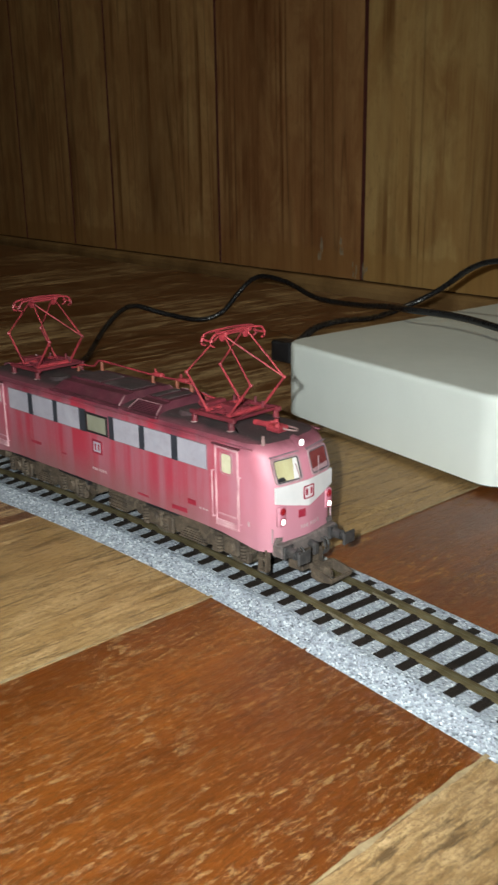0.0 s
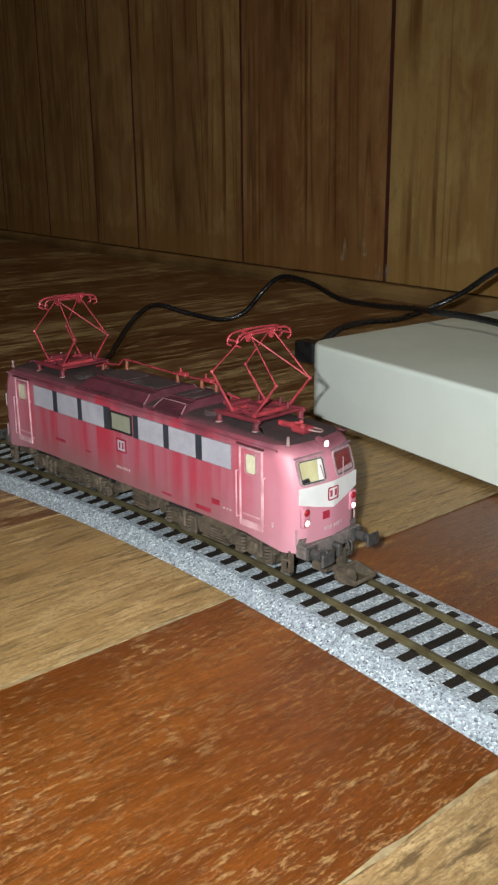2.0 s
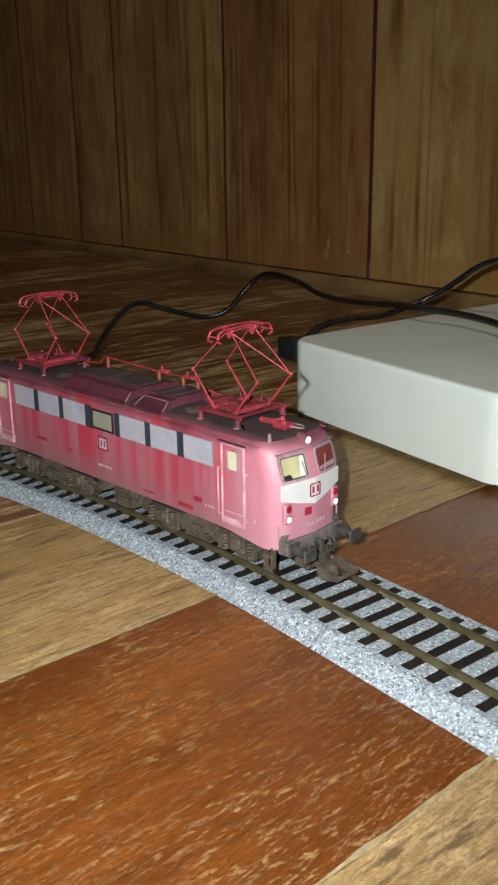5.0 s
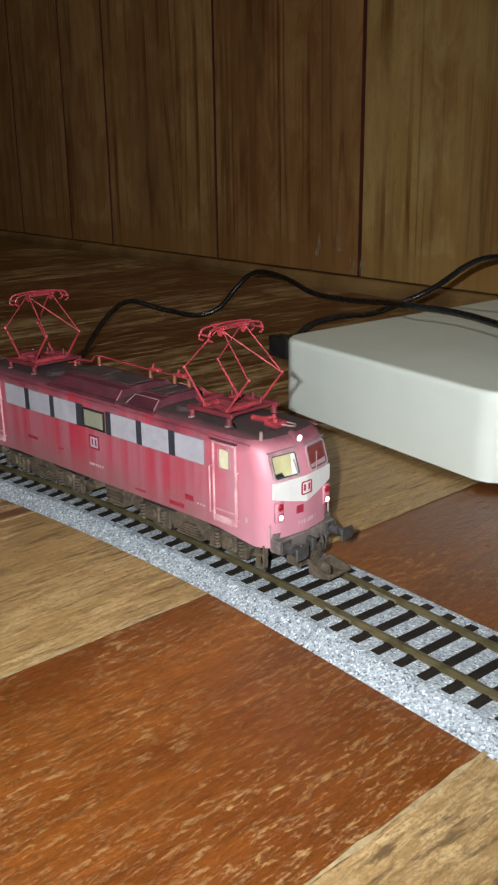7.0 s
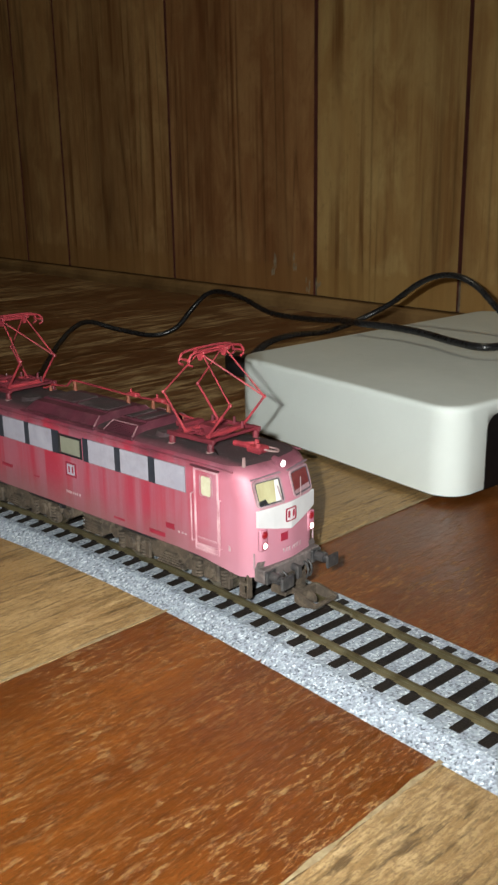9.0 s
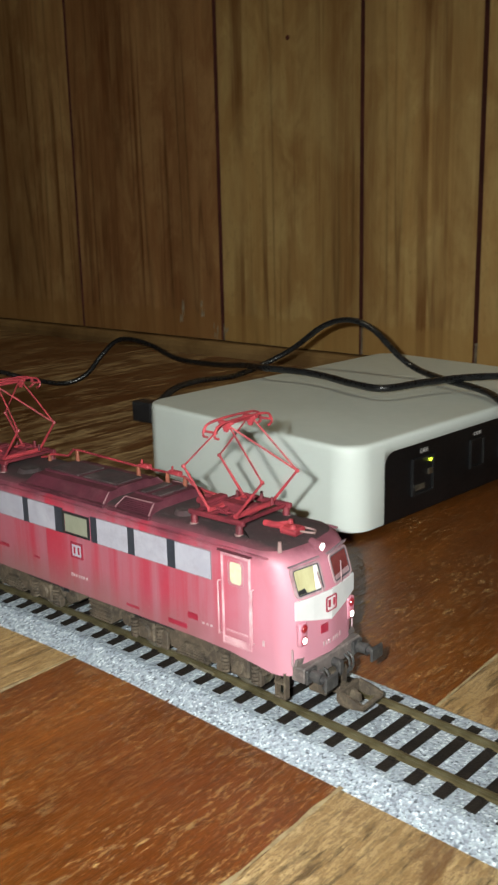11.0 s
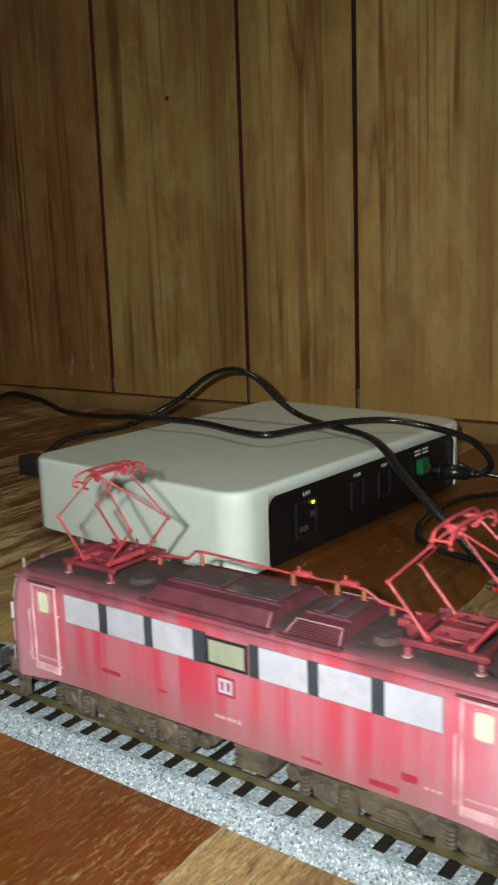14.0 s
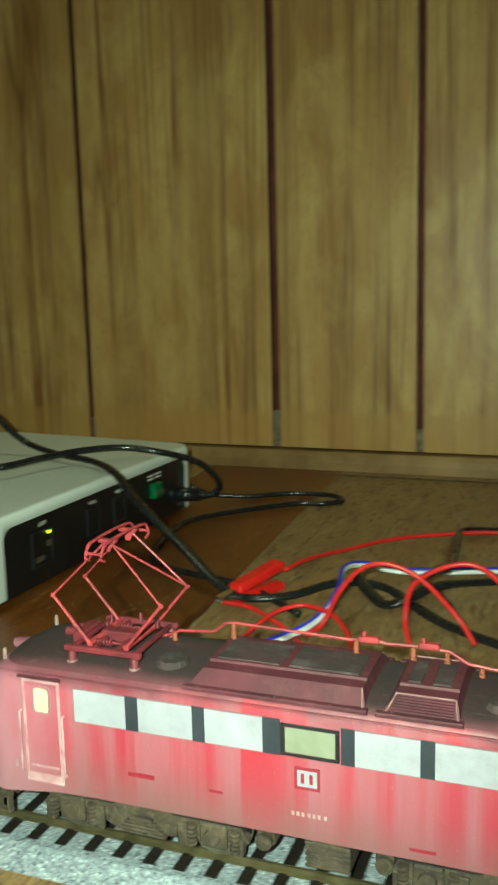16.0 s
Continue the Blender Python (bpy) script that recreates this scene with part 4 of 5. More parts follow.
def loco_side(lo, sgn):
    """Panels, window, doors and marks of one side; sgn -1 is the right-hand side."""
    def slab(name, x0, x1, z0, z1, out, mat, label="", parent=None, bevel=0.0, deep=0.6):
        a, b = sorted((sgn * (HALF_W + out), sgn * (HALF_W + out - deep)))
        return part(name, cube(x0, x1, a, b, z0, z1, bevel), mat, parent or lo, label)

    edges = [(-56.2, -43.0), (-39.75, -26.5), (-23.5, -10.1), (10.1, 23.5), (26.5, 39.75), (43.0, 56.2)]
    for a, b in edges:
        pn = slab("window_panel", a, b, 32.4, 40.2, 0.30, M_WHITE, "white window panel")
        slab("panel_rim", a - 0.18, b + 0.18, 32.2, 40.4, 0.14, M_RIM, "", pn)
    for a, b in zip(edges, edges[1:]):
        if b[0] - a[1] < 6:
            slab("window_strip", a[1] + 0.02, b[0] - 0.02, 32.2, 40.4, 0.20, M_GREYFR, "dark grey strip between window panels")
        else:
            for x0, x1 in ((a[1] + 0.02, -6.1), (7.1, b[0] - 0.02)):
                slab("window_strip", x0, x1, 32.2, 40.4, 0.20, M_GREYFR, "dark grey strip between window panels")
    bm = bmesh.new()
    y = sgn * (HALF_W + 0.3)
    for x0, x1, z0, z1 in ((-5.9, 6.9, 39.1, 39.9), (-5.9, 6.9, 32.6, 33.3), (-5.9, -5.0, 33.3, 39.1), (6.0, 6.9, 33.3, 39.1)):
        a, b = sorted((y, y + sgn * 0.45))
        cube(x0, x1, a, b, z0, z1, 0.1, bm)
    win = part("side_window", bm, M_BLACK, lo, "dark framed window")
    slab("pane", -5.0, 6.0, 33.3, 39.1, 0.3, M_PANE_GREEN, "pale green glass", win, 0.0, 0.4)
    # badge as a plain outline with two bars
    bm = bmesh.new()
    for x0, x1, z0, z1 in ((-3.1, 2.5, 29.6, 30.2), (-3.1, 2.5, 25.2, 25.8), (-3.1, -2.5, 25.8, 29.6), (1.9, 2.5, 25.8, 29.6)):
        a, b = sorted((sgn * (HALF_W + 0.3), sgn * (HALF_W - 0.3)))
        cube(x0, x1, a, b, z0, z1, 0, bm)
    badge = part("badge", bm, M_MAROON, lo, "dark red square badge outline")
    slab("badge_ground", -2.5, 1.9, 25.8, 29.6, 0.16, M_WHITE, "", badge)
    for x in (-1.3, 0.6):
        slab("badge_bar", x - 0.38, x + 0.38, 26.6, 28.8, 0.26, M_MAROON, "", badge)
    for x in (-3.6, -2.5, -1.4, 0.0, 1.1, 2.2, 3.6):
        slab("number_bar", x - 0.3, x + 0.3, 18.8, 19.7, 0.10, M_NUM)
    for x0, x1, z0, z1 in ((-43.0, -36.4, 20.9, 22.0), (-23.0, -19.8, 20.6, 21.2), (39.0, 46.2, 15.2, 16.6), (46.8, 50.6, 18.8, 20.6), (21.4, 26.8, 15.6, 16.3)):
        slab("red_mark", x0, x1, z0, z1, 0.14, M_BADGE, "dark red patch")
    for x in (52.6, 54.2, 55.6):
        slab("number_bar", x - 0.4, x + 0.4, 18.4, 19.0, 0.10, M_NUM)
    for x in (-73.2, 74.0):
        slab("number_bar", x - 0.35, x + 0.35, 18.2, 19.8, 0.10, M_NUM)
    # doors
    for c in (-65.1, 65.1):
        bm = bmesh.new()
        y = sgn * HALF_W
        w = 4.4
        for x0, x1, z0, z1 in ((c - w - 0.6, c - w, 16.0, 40.6), (c + w, c + w + 0.6, 16.0, 40.6), (c - w - 0.6, c + w + 0.6, 40.6, 41.2), (c - w - 0.6, c + w + 0.6, 15.4, 16.0)):
            a, b = sorted((y - sgn * 0.4, y + sgn * 0.55))
            cube(x0, x1, a, b, z0, z1, 0.12, bm)
        door = part("door", bm, M_TRIM, lo, "red cab door with pale worn frame")
        slab("door_leaf", c - w, c + w, 16.0, 40.6, 0.08, M_RED_BODY, "", door)
        slab("door_sill", c - w, c + w, 16.0, 17.6, 0.55, M_TRIM, "", door, 0.15)
        slab("door_rib", c - w + 0.6, c + w - 0.6, 19.2, 19.7, 0.3, M_TRIM, "", door)
        a, b = sorted((y + sgn * 0.02, y + sgn * 0.4))
        outer, inner = quad_round(c - 2.6, c + 2.6, 32.6, 39.8, 1.2), quad_round(c - 2.0, c + 2.0, 33.2, 39.2, 0.9)
        bm = bmesh.new()
        loops = [[bm.verts.new((px * MM, (q + Y0) * MM, pz * MM)) for px, pz in pts] for pts, q in ((outer, a), (outer, b), (inner, b), (inner, a))]
        for la, lb in zip(loops, loops[1:]):
            for i in range(len(la)):
                j = (i + 1) % len(la)
                bm.faces.new((la[i], la[j], lb[j], lb[i]))
        fr = part("door_window", bm, M_FRAME, door, "pale rounded window frame")
        bm = bmesh.new()
        prism(bm, [(px * MM, pz * MM) for px, pz in inner], (y - sgn * 0.1 + Y0) * MM, (y + sgn * 0.22 + Y0) * MM)
        part("pane", bm, M_PANE_CAB, fr)
        for dx in (-w - 1.4, w + 1.4):
            bm = bmesh.new()
            pin((c + dx, sgn * (HALF_W + 0.9), 18.0), (c + dx, sgn * (HALF_W + 0.9), 33.0), 0.28, bm, 6)
            for z in (18.0, 33.0):
                pin((c + dx, sgn * (HALF_W - 0.2), z), (c + dx, sgn * (HALF_W + 0.9), z), 0.24, bm, 6)
            part("handrail", bm, M_TRIM, door)
        slab("rain_strip", c - 6.0, c + 5.6, 41.5, 42.0, 0.7, M_SOOT, "", door)
    bm = bmesh.new()
    a, b = sorted((sgn * (HALF_W - 0.3), sgn * (HALF_W + 0.55)))
    cube(-76.0, 76.0, a, b, 42.3, 42.9, 0.15, bm)
    part("gutter", bm, M_RED_BODY, lo)


def pantograph(lo, cx, name="pantograph"):
    """A diamond pantograph, raised; its frame stands on four insulators."""
    pg = part(name, cube(cx - 5.0, cx + 5.0, -2.0, 2.0, 48.0, 50.6, 0.4), M_PANT_DARK, lo, "red diamond pantograph, raised", at=pose(0, 0, -0.001))
    for y in (-10, 10):
        part("side_beam", cube(cx - 10.0, cx + 10.0, y - 0.65, y + 0.65, 48.3, 49.7, 0.2), M_PANT_DARK, pg)
    for sx in (-8.2, -3.0, 3.0, 8.2):
        part("cross_beam", cube(cx + sx - 0.5, cx + sx + 0.5, -9.4, 9.4, 48.5, 49.5, 0.15), M_PANT_DARK, pg)
    for sx in (-8.2, 8.2):
        for y in (-10, 10):
            bm = bmesh.new()
            pin((cx + sx, y, 45.2), (cx + sx, y, 48.6), 0.75, bm, 10)
            for k in range(3):
                pin((cx + sx, y, 46.1 + k * 0.75), (cx + sx, y, 46.5 + k * 0.75), 1.15, bm, 10, 0.95)
            post = part("post", bm, M_PANT_DARK, pg)
            bm = bmesh.new()
            pin((cx + sx, y, 45.0), (cx + sx, y, 46.0), 1.6, bm, 12, 1.3)
            part("insulator_foot", bm, M_FOOT, pg, "pale insulator foot")
    for x, y in ((cx - 6.0, 5.5), (cx + 0.5, 8.6), (cx + 6.4, 6.0)):
        bm = bmesh.new()
        pin((x, y, 49.6), (x, y, 51.8), 0.55, bm, 8, 0.4)
        part("stud", bm, M_PANT_DARK, pg)
    for y in (-5.2, 5.2):
        bm = bmesh.new()
        for k in range(9):
            pin((cx - 7.0 + k * 0.8, y, 49.2), (cx - 6.5 + k * 0.8, y, 49.2), 0.85, bm, 8)
        pin((cx - 7.5, y, 49.2), (cx + 4.5, y, 49.2), 0.4, bm, 8)
        part("lifting_spring", bm, M_PANT_DARK, pg)
    bm = bmesh.new()
    cube(cx - 11.5, cx - 8.4, -4.5, 4.5, 47.6, 50.4, 0.4, bm)
    pin((cx - 14.5, 1.5, 49.2), (cx - 9.0, 1.5, 49.2), 1.1, bm, 10)
    pin((cx - 14.5, -1.5, 49.2), (cx - 9.0, -1.5, 49.2), 1.1, bm, 10)
    part("spring_drive", bm, M_PANT_DARK, pg)
    knees = {}
    for sx in (-1, 1):
        for y in (-7.4, 7.4):
            k = (cx + sx * 14.2, y, 60.4)
            knees[sx, y] = k
            bm = bmesh.new()
            pin((cx + sx * 4.8, y, 49.4), k, 0.45, bm, 8, 0.34)
            part("lower_arm", bm, M_PANT, pg)
            bm = bmesh.new()
            pin(k, (cx + sx * 0.9, y * 0.68, 73.6), 0.26, bm, 8)
            bmesh.ops.create_icosphere(bm, subdivisions=1, radius=0.7 * MM, matrix=Matrix.Translation(((k[0]) * MM, (k[1] + Y0) * MM, k[2] * MM)))
            part("upper_arm", bm, M_PANT, pg)
    for sx in (-1, 1):
        bm = bmesh.new()
        pin((cx + sx * 4.8, -7.6, 49.4), (cx + sx * 4.8, 7.6, 49.4), 0.8, bm, 8)
        part("shaft", bm, M_PANT, pg)
    bm = bmesh.new()
    pin((cx + 0.9, -5.0, 73.4), knees[1, 7.4], 0.26, bm, 6)
    part("brace", bm, M_PANT, pg)
    # head with two strips and curled horns
    bm = bmesh.new()
    for y in (-5.0, 5.0):
        cube(cx - 2.3, cx + 2.3, y - 0.8, y + 0.8, 73.7, 74.6, 0.2, bm)
    pin((cx, -5.0, 73.8), (cx, 5.0, 73.8), 0.5, bm, 8)
    head = part("pantograph_head", bm, M_PANT, pg)
    for y in (-5.0, 5.0):
        bm = bmesh.new()
        prism(bm, [((cx - 2.0) * MM, 74.4 * MM), ((cx - 0.5) * MM, 71.6 * MM), ((cx + 0.5) * MM, 71.6 * MM), ((cx + 2.0) * MM, 74.4 * MM)], (Y0 + y - 0.3) * MM, (Y0 + y + 0.3) * MM)
        part("gusset", bm, M_PANT, head)
    for dx in (-2.0, 2.0):
        pts = [Vector(((cx + dx) * MM, (y + Y0) * MM, z * MM)) for y, z in ((-10.3, 70.9), (-11.7, 71.6), (-11.3, 73.3), (-9.0, 74.6), (0, 75.0), (9.0, 74.6), (11.3, 73.3), (11.7, 71.6), (10.3, 70.9))]
        bm = bmesh.new()
        sweep(bm, spline(pts, 5), 0.40 * MM, 0.36 * MM, 6)
        part("contact_strip", bm, M_PANT, head)
    for y in (-10.9, 10.9):
        bm = bmesh.new()
        pin((cx - 2.0, y, 72.6), (cx + 2.0, y, 72.6), 0.35, bm, 6)
        part("horn_bar", bm, M_PANT, head)
    return pg


GEAR = pose(0, -Y0 * MM, 0)


def bogie(lo, cx):
    for sgn in (-1, 1):
        bm = bmesh.new()
        y0, y1 = sorted((sgn * 10.6, sgn * 12.4))
        out = [(-27, 6.2), (-25, 9.0), (-8, 9.2), (-6, 10.5), (6, 10.5), (8, 9.2), (25, 9.0), (27, 6.2), (24, 5.0), (11, 5.2), (8, 3.7), (-8, 3.7), (-11, 5.2), (-24, 5.0)]
        prism(bm, [((cx + x) * MM, z * MM) for x, z in out], (y0 + Y0) * MM, (y1 + Y0) * MM)
        for ax in (-18.5, 18.5):
            cube(cx + ax - 3.4, cx + ax + 3.4, *sorted((sgn * 12.2, sgn * 13.8)), 3.6, 9.6, 0.5, bm)
        fr = part("bogie_frame", bm, M_BOGIE, lo, "brown weathered bogie side frame", at=GEAR)
        for ax in (-18.5, 18.5):
            bm = bmesh.new()
            pin((cx + ax, sgn * 13.6, 6.6), (cx + ax, sgn * 14.6, 6.6), 2.2, bm, 12, 1.8)
            part("axle_box", bm, M_BOGIE, fr)
            for dx in (-5.4, 5.4):
                bm = bmesh.new()
                for k in range(5):
                    pin((cx + ax + dx, sgn * 13.2, 3.6 + k * 1.1), (cx + ax + dx, sgn * 13.2, 4.3 + k * 1.1), 1.25, bm, 10)
                part("coil_spring", bm, M_BOGIE, fr)
        bm = bmesh.new()
        for k in range(5):
            cube(cx - 6.5 + k * 0.9, cx + 6.5 - k * 0.9, *sorted((sgn * 12.2, sgn * 13.6)), 3.2 + k * 0.9, 3.9 + k * 0.9, 0.1, bm)
        part("leaf_spring", bm, M_BOGIE, fr)
        for dx in (-11.5, 11.0):
            bm = bmesh.new()
            cube(cx + dx - 1.6, cx + dx + 1.6, *sorted((sgn * 12.2, sgn * 13.4)), 2.6, 8.4, 0.3, bm)
            part("brake_hanger", bm, M_BOGIE, fr)
        for dx in (-25.0, 24.5):
            bm = bmesh.new()
            cube(cx + dx - 1.2, cx + dx + 1.2, *sorted((sgn * 11.0, sgn * 13.2)), 2.4, 6.8, 0.3, bm)
            part("sand_pipe", bm, M_BOGIE, fr)
    bm = bmesh.new()
    cube(cx - 26, cx + 26, -12.0, 12.0, 5.0, 11.5, 0.5, bm)
    part("bogie_core", bm, M_BLACK, lo, at=GEAR)


WHEEL_R = 7.0


def wheelset(lo, ax):
    """Two wheels on an axle; its own origin is the axle's middle."""
    ws = new("wheelset")
    ws.empty_display_size = 0.005
    ws.parent = lo
    ws.matrix_basis = pose(ax * MM, 0, WHEEL_R * MM)
    for sgn in (-1, 1):
        bm = bmesh.new()
        rod(bm, (0, sgn * 7.6 * MM, 0), (0, sgn * 10.2 * MM, 0), WHEEL_R * MM, n=28)
        rod(bm, (0, sgn * 7.2 * MM, 0), (0, sgn * 7.8 * MM, 0), (WHEEL_R + 0.9) * MM, n=28)
        w = part("wheel", bm, M_STEEL, ws)
        bm = bmesh.new()
        for k in range(8):
            a = radians(45 * k)
            rod(bm, (1.2 * MM * math.cos(a), sgn * 10.3 * MM, 1.2 * MM * math.sin(a)), (5.4 * MM * math.cos(a), sgn * 10.3 * MM, 5.4 * MM * math.sin(a)), 0.5 * MM, n=6)
        part("spokes", bm, M_BOGIE, w)
    bm = bmesh.new()
    rod(bm, (0, -9 * MM, 0), (0, 9 * MM, 0), 1.2 * MM, n=10)
    part("axle", bm, M_STEEL, ws)
    return ws


def hatch(lo, x0, x1, slats):
    """A roof hatch with sloping sides."""
    bm = bmesh.new()
    prof = [(-13.2, 44.4), (-9.8, 47.7), (-6.4, 47.8), (-6.0, 48.3), (6.0, 48.3), (6.4, 47.8), (9.8, 47.7), (13.2, 44.4)]
    lo_ring = [bm.verts.new((x0 * MM if z < 45 else (x0 + 2.6) * MM, (y + Y0) * MM, z * MM)) for y, z in prof]
    hi_ring = [bm.verts.new((x1 * MM if z < 45 else (x1 - 1.2) * MM, (y + Y0) * MM, z * MM)) for y, z in prof]
    bm.faces.new(lo_ring), bm.faces.new(hi_ring)
    for i in range(len(prof)):
        j = (i + 1) % len(prof)
        bm.faces.new((lo_ring[i], lo_ring[j], hi_ring[j], hi_ring[i]))
    h = part("roof_hatch", bm, M_HATCH, lo, "dark red weathered roof hatch", at=pose(0, 0, -0.0004))
    for sgn in (-1, 1):
        bm = bmesh.new()
        cube(x0 - 1.0, x1 + 0.6, *sorted((sgn * 12.6, sgn * 14.4)), 43.9, 44.9, 0.2, bm)
        part("hatch_sill", bm, M_HATCH, h)
        for k in range(int((x1 - x0) / 6)):
            bm = bmesh.new()
            x = x0 + 2.5 + k * 6
            pin((x, sgn * 13.6, 44.7), (x, sgn * 13.6, 45.2), 0.35, bm, 6)
            part("bolt", bm, M_HATCH, h)
        if slats:
            for k in range(7):
                u = (k + 0.7) / 8
                y, z = 13.2 - 3.4 * u, 44.4 + 3.3 * u
                bm = bmesh.new()
                cube(x0 + 1.2 + 2.0 * u, x1 - 1.6, *sorted((sgn * (y - 0.2), sgn * (y + 0.3))), z - 0.12, z + 0.16, 0, bm)
                part("slat", bm, M_HATCH, h)
        bm = bmesh.new()
        pin((x1 - 0.6, sgn * 13.3, 44.6), (x1 - 1.4, sgn * 9.9, 47.7), 0.24, bm, 6)
        if slats:
            pin((x0 + 0.9, sgn * 13.3, 44.6), (x0 + 2.6, sgn * 9.9, 47.7), 0.2, bm, 6)
            pin((x0 + 2.6, sgn * 9.9, 47.7), (x1 - 1.4, sgn * 9.9, 47.7), 0.2, bm, 6)
        part("worn_edge", bm, M_HATCH_EDGE, h, "pale worn edge")
    for k in range(2):
        bm = bmesh.new()
        mid = (x0 + x1) / 2
        a, b = (x0 + 4, mid - 1.0) if k == 0 else (mid + 1.0, x1 - 3)
        cube(a, b, -5.6, 5.6, 48.1, 48.7, 0.3, bm)
        part("hatch_cover", bm, M_ROOF, h)
    return h


def build_loco():
    lo = thing("model_locomotive", "weathered red model electric locomotive with two raised pantographs", "model locomotive")
    part("body", loft([(13.6, HALF_W, HALF_L), (22.0, HALF_W, HALF_L), (31.9, HALF_W, HALF_L), (36.0, HALF_W, HALF_L - 1.3), (40.4, HALF_W, HALF_L - 2.7), (42.2, HALF_W - 0.1, HALF_L - 3.9), (43.5, HALF_W - 0.9, HALF_L - 5.6), (44.0, HALF_W - 1.9, HALF_L - 7.0)], wavy=True), M_RED_BODY, lo, "weathered faded red body shell", True)
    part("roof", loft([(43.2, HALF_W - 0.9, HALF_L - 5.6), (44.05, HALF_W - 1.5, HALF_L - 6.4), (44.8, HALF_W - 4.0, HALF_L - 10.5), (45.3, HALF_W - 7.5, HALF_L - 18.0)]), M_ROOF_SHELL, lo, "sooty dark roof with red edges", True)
    bm = bmesh.new()
    cube(-70, 70, -10.5, 10.5, 9.5, 14.0, 0.5, bm)
    part("underframe", bm, M_BOGIE, lo, at=GEAR)
    loco_end(lo, True)
    loco_end(lo, False)
    loco_side(lo, -1)
    loco_side(lo, 1)
    hatch(lo, -28.2, 11.8, False)
    hatch(lo, 15.0, 31.2, True)
    pantograph(lo, -51.0)
    pantograph(lo, 54.0)
    for cx in (-43.0, 43.0):
        bogie(lo, cx)
    sets = [wheelset(lo, ax) for ax in (-61.5, -24.5, 24.5, 61.5)]
    # ribbed battery box between the bogies
    bm = bmesh.new()
    cube(-2.5, 7.5, -12.6, 12.6, 3.4, 11.8, 0.3, bm)
    bat = part("battery_box", bm, M_BOGIE, lo, "grey-brown ribbed battery box", at=GEAR)
    for sgn in (-1, 1):
        for k in range(6):
            bm = bmesh.new()
            cube(-2.7, 7.7, *sorted((sgn * 12.4, sgn * 13.1)), 3.6 + k * 1.35, 4.3 + k * 1.35, 0.15, bm)
            part("rib", bm, M_BOGIE, bat)
    for x in (-12.5, 15.0):
        bm = bmesh.new()
        cube(x - 2.2, x + 2.2, -11.6, 11.6, 5.4, 11.6, 0.6, bm)
        pin((x, -12.8, 7.0), (x, 12.8, 7.0), 2.0, bm, 12)
        part("air_tank", bm, M_BOGIE, lo, at=GEAR)
    # red high-voltage line with orange insulators along the roof
    line = [(-45.0, 47.6), (-42.0, 48.2), (-39.0, 49.6), (-30.0, 50.3), (-27.0, 52.9), (-24.0, 53.1), (4.0, 52.2), (8.0, 53.0), (12.0, 52.2), (20.0, 52.4), (26.0, 52.0), (30.0, 49.6), (36.0, 49.0), (44.0, 48.6)]
    bm = bmesh.new()
    sweep(bm, [Vector((x * MM, (Y0 + 7.2) * MM, z * MM)) for x, z in line], 0.38 * MM, n=6)
    wire = part("roof_line", bm, M_PANT, lo, "red roof line on orange insulators", at=pose(0, 0, -0.0016))
    for x, z0, z1 in ((-40.5, 44.9, 49.0), (-25.0, 47.9, 53.0), (5.0, 47.9, 52.2), (18.0, 47.9, 52.3), (25.5, 47.9, 52.0), (33.0, 44.9, 49.2), (38.0, 44.9, 49.0)):
        bm = bmesh.new()
        for k in range(4):
            za, zb = z0 + (z1 - z0) * k / 4, z0 + (z1 - z0) * (k + 0.7) / 4
            pin((x, 7.2, za), (x, 7.2, zb), 0.85 - 0.08 * k, bm, 10)
        pin((x, 7.2, z0), (x, 7.2, z1), 0.5, bm, 8)
        part("insulator", bm, M_ORANGE, wire)
    for x in (8.0, 21.5):
        bm = bmesh.new()
        cube(x - 2.4, x + 2.4, 6.2, 8.4, 52.0, 53.4, 0.4, bm)
        pin((x - 1.2, 7.2, 53.2), (x - 1.2, 7.2, 54.6), 0.4, bm, 6)
        part("switch", bm, M_PANT, wire)
    # small roof fittings
    bm = bmesh.new()
    cube(70.0, 75.5, -3.2, 1.6, 44.8, 46.8, 0.5, bm)
    pin((63.5, -1.0, 46.0), (70.5, -1.0, 46.2), 0.9, bm, 8)
    pin((72.0, -3.8, 46.4), (76.6, -3.8, 46.2), 0.6, bm, 8)
    pin((71.0, 0.8, 46.6), (71.0, 0.8, 48.0), 0.8, bm, 8, 0.6)
    pin((74.0, -2.0, 46.6), (74.0, -2.0, 47.8), 0.9, bm, 8, 0.7)
    pin((66.5, -1.0, 46.1), (69.0, 2.4, 46.3), 0.5, bm, 6)
    switch = part("roof_switch", bm, M_PANT, lo, "red roof switch gear")
    bm = bmesh.new()
    sweep(bm, spline([Vector((x * MM, (y + Y0) * MM, z * MM)) for x, y, z in ((75.4, -1.0, 46.0), (78.0, 1.5, 45.4), (76.5, 4.0, 45.2), (73.0, 3.4, 45.5))], 5), 0.28 * MM, n=6)
    part("earth_lead", bm, M_FOOT, switch, "thin grey lead")
    for x, y in ((77.0, -11.5), (-77.0, 11.5), (-77.0, -11.5)):
        bm = bmesh.new()
        pin((x, y, 43.6), (x, y, 46.4), 0.6, bm, 8, 0.45)
        part("whistle", bm, M_FOOT, lo)
    for x in (-35.5, 38.5):
        bm = bmesh.new()
        pin((x, -5.0, 44.6), (x, -5.0, 46.4), 4.6, bm, 14, 3.4)
        part("roof_vent", bm, M_ROOF, lo)
    return lo, sets


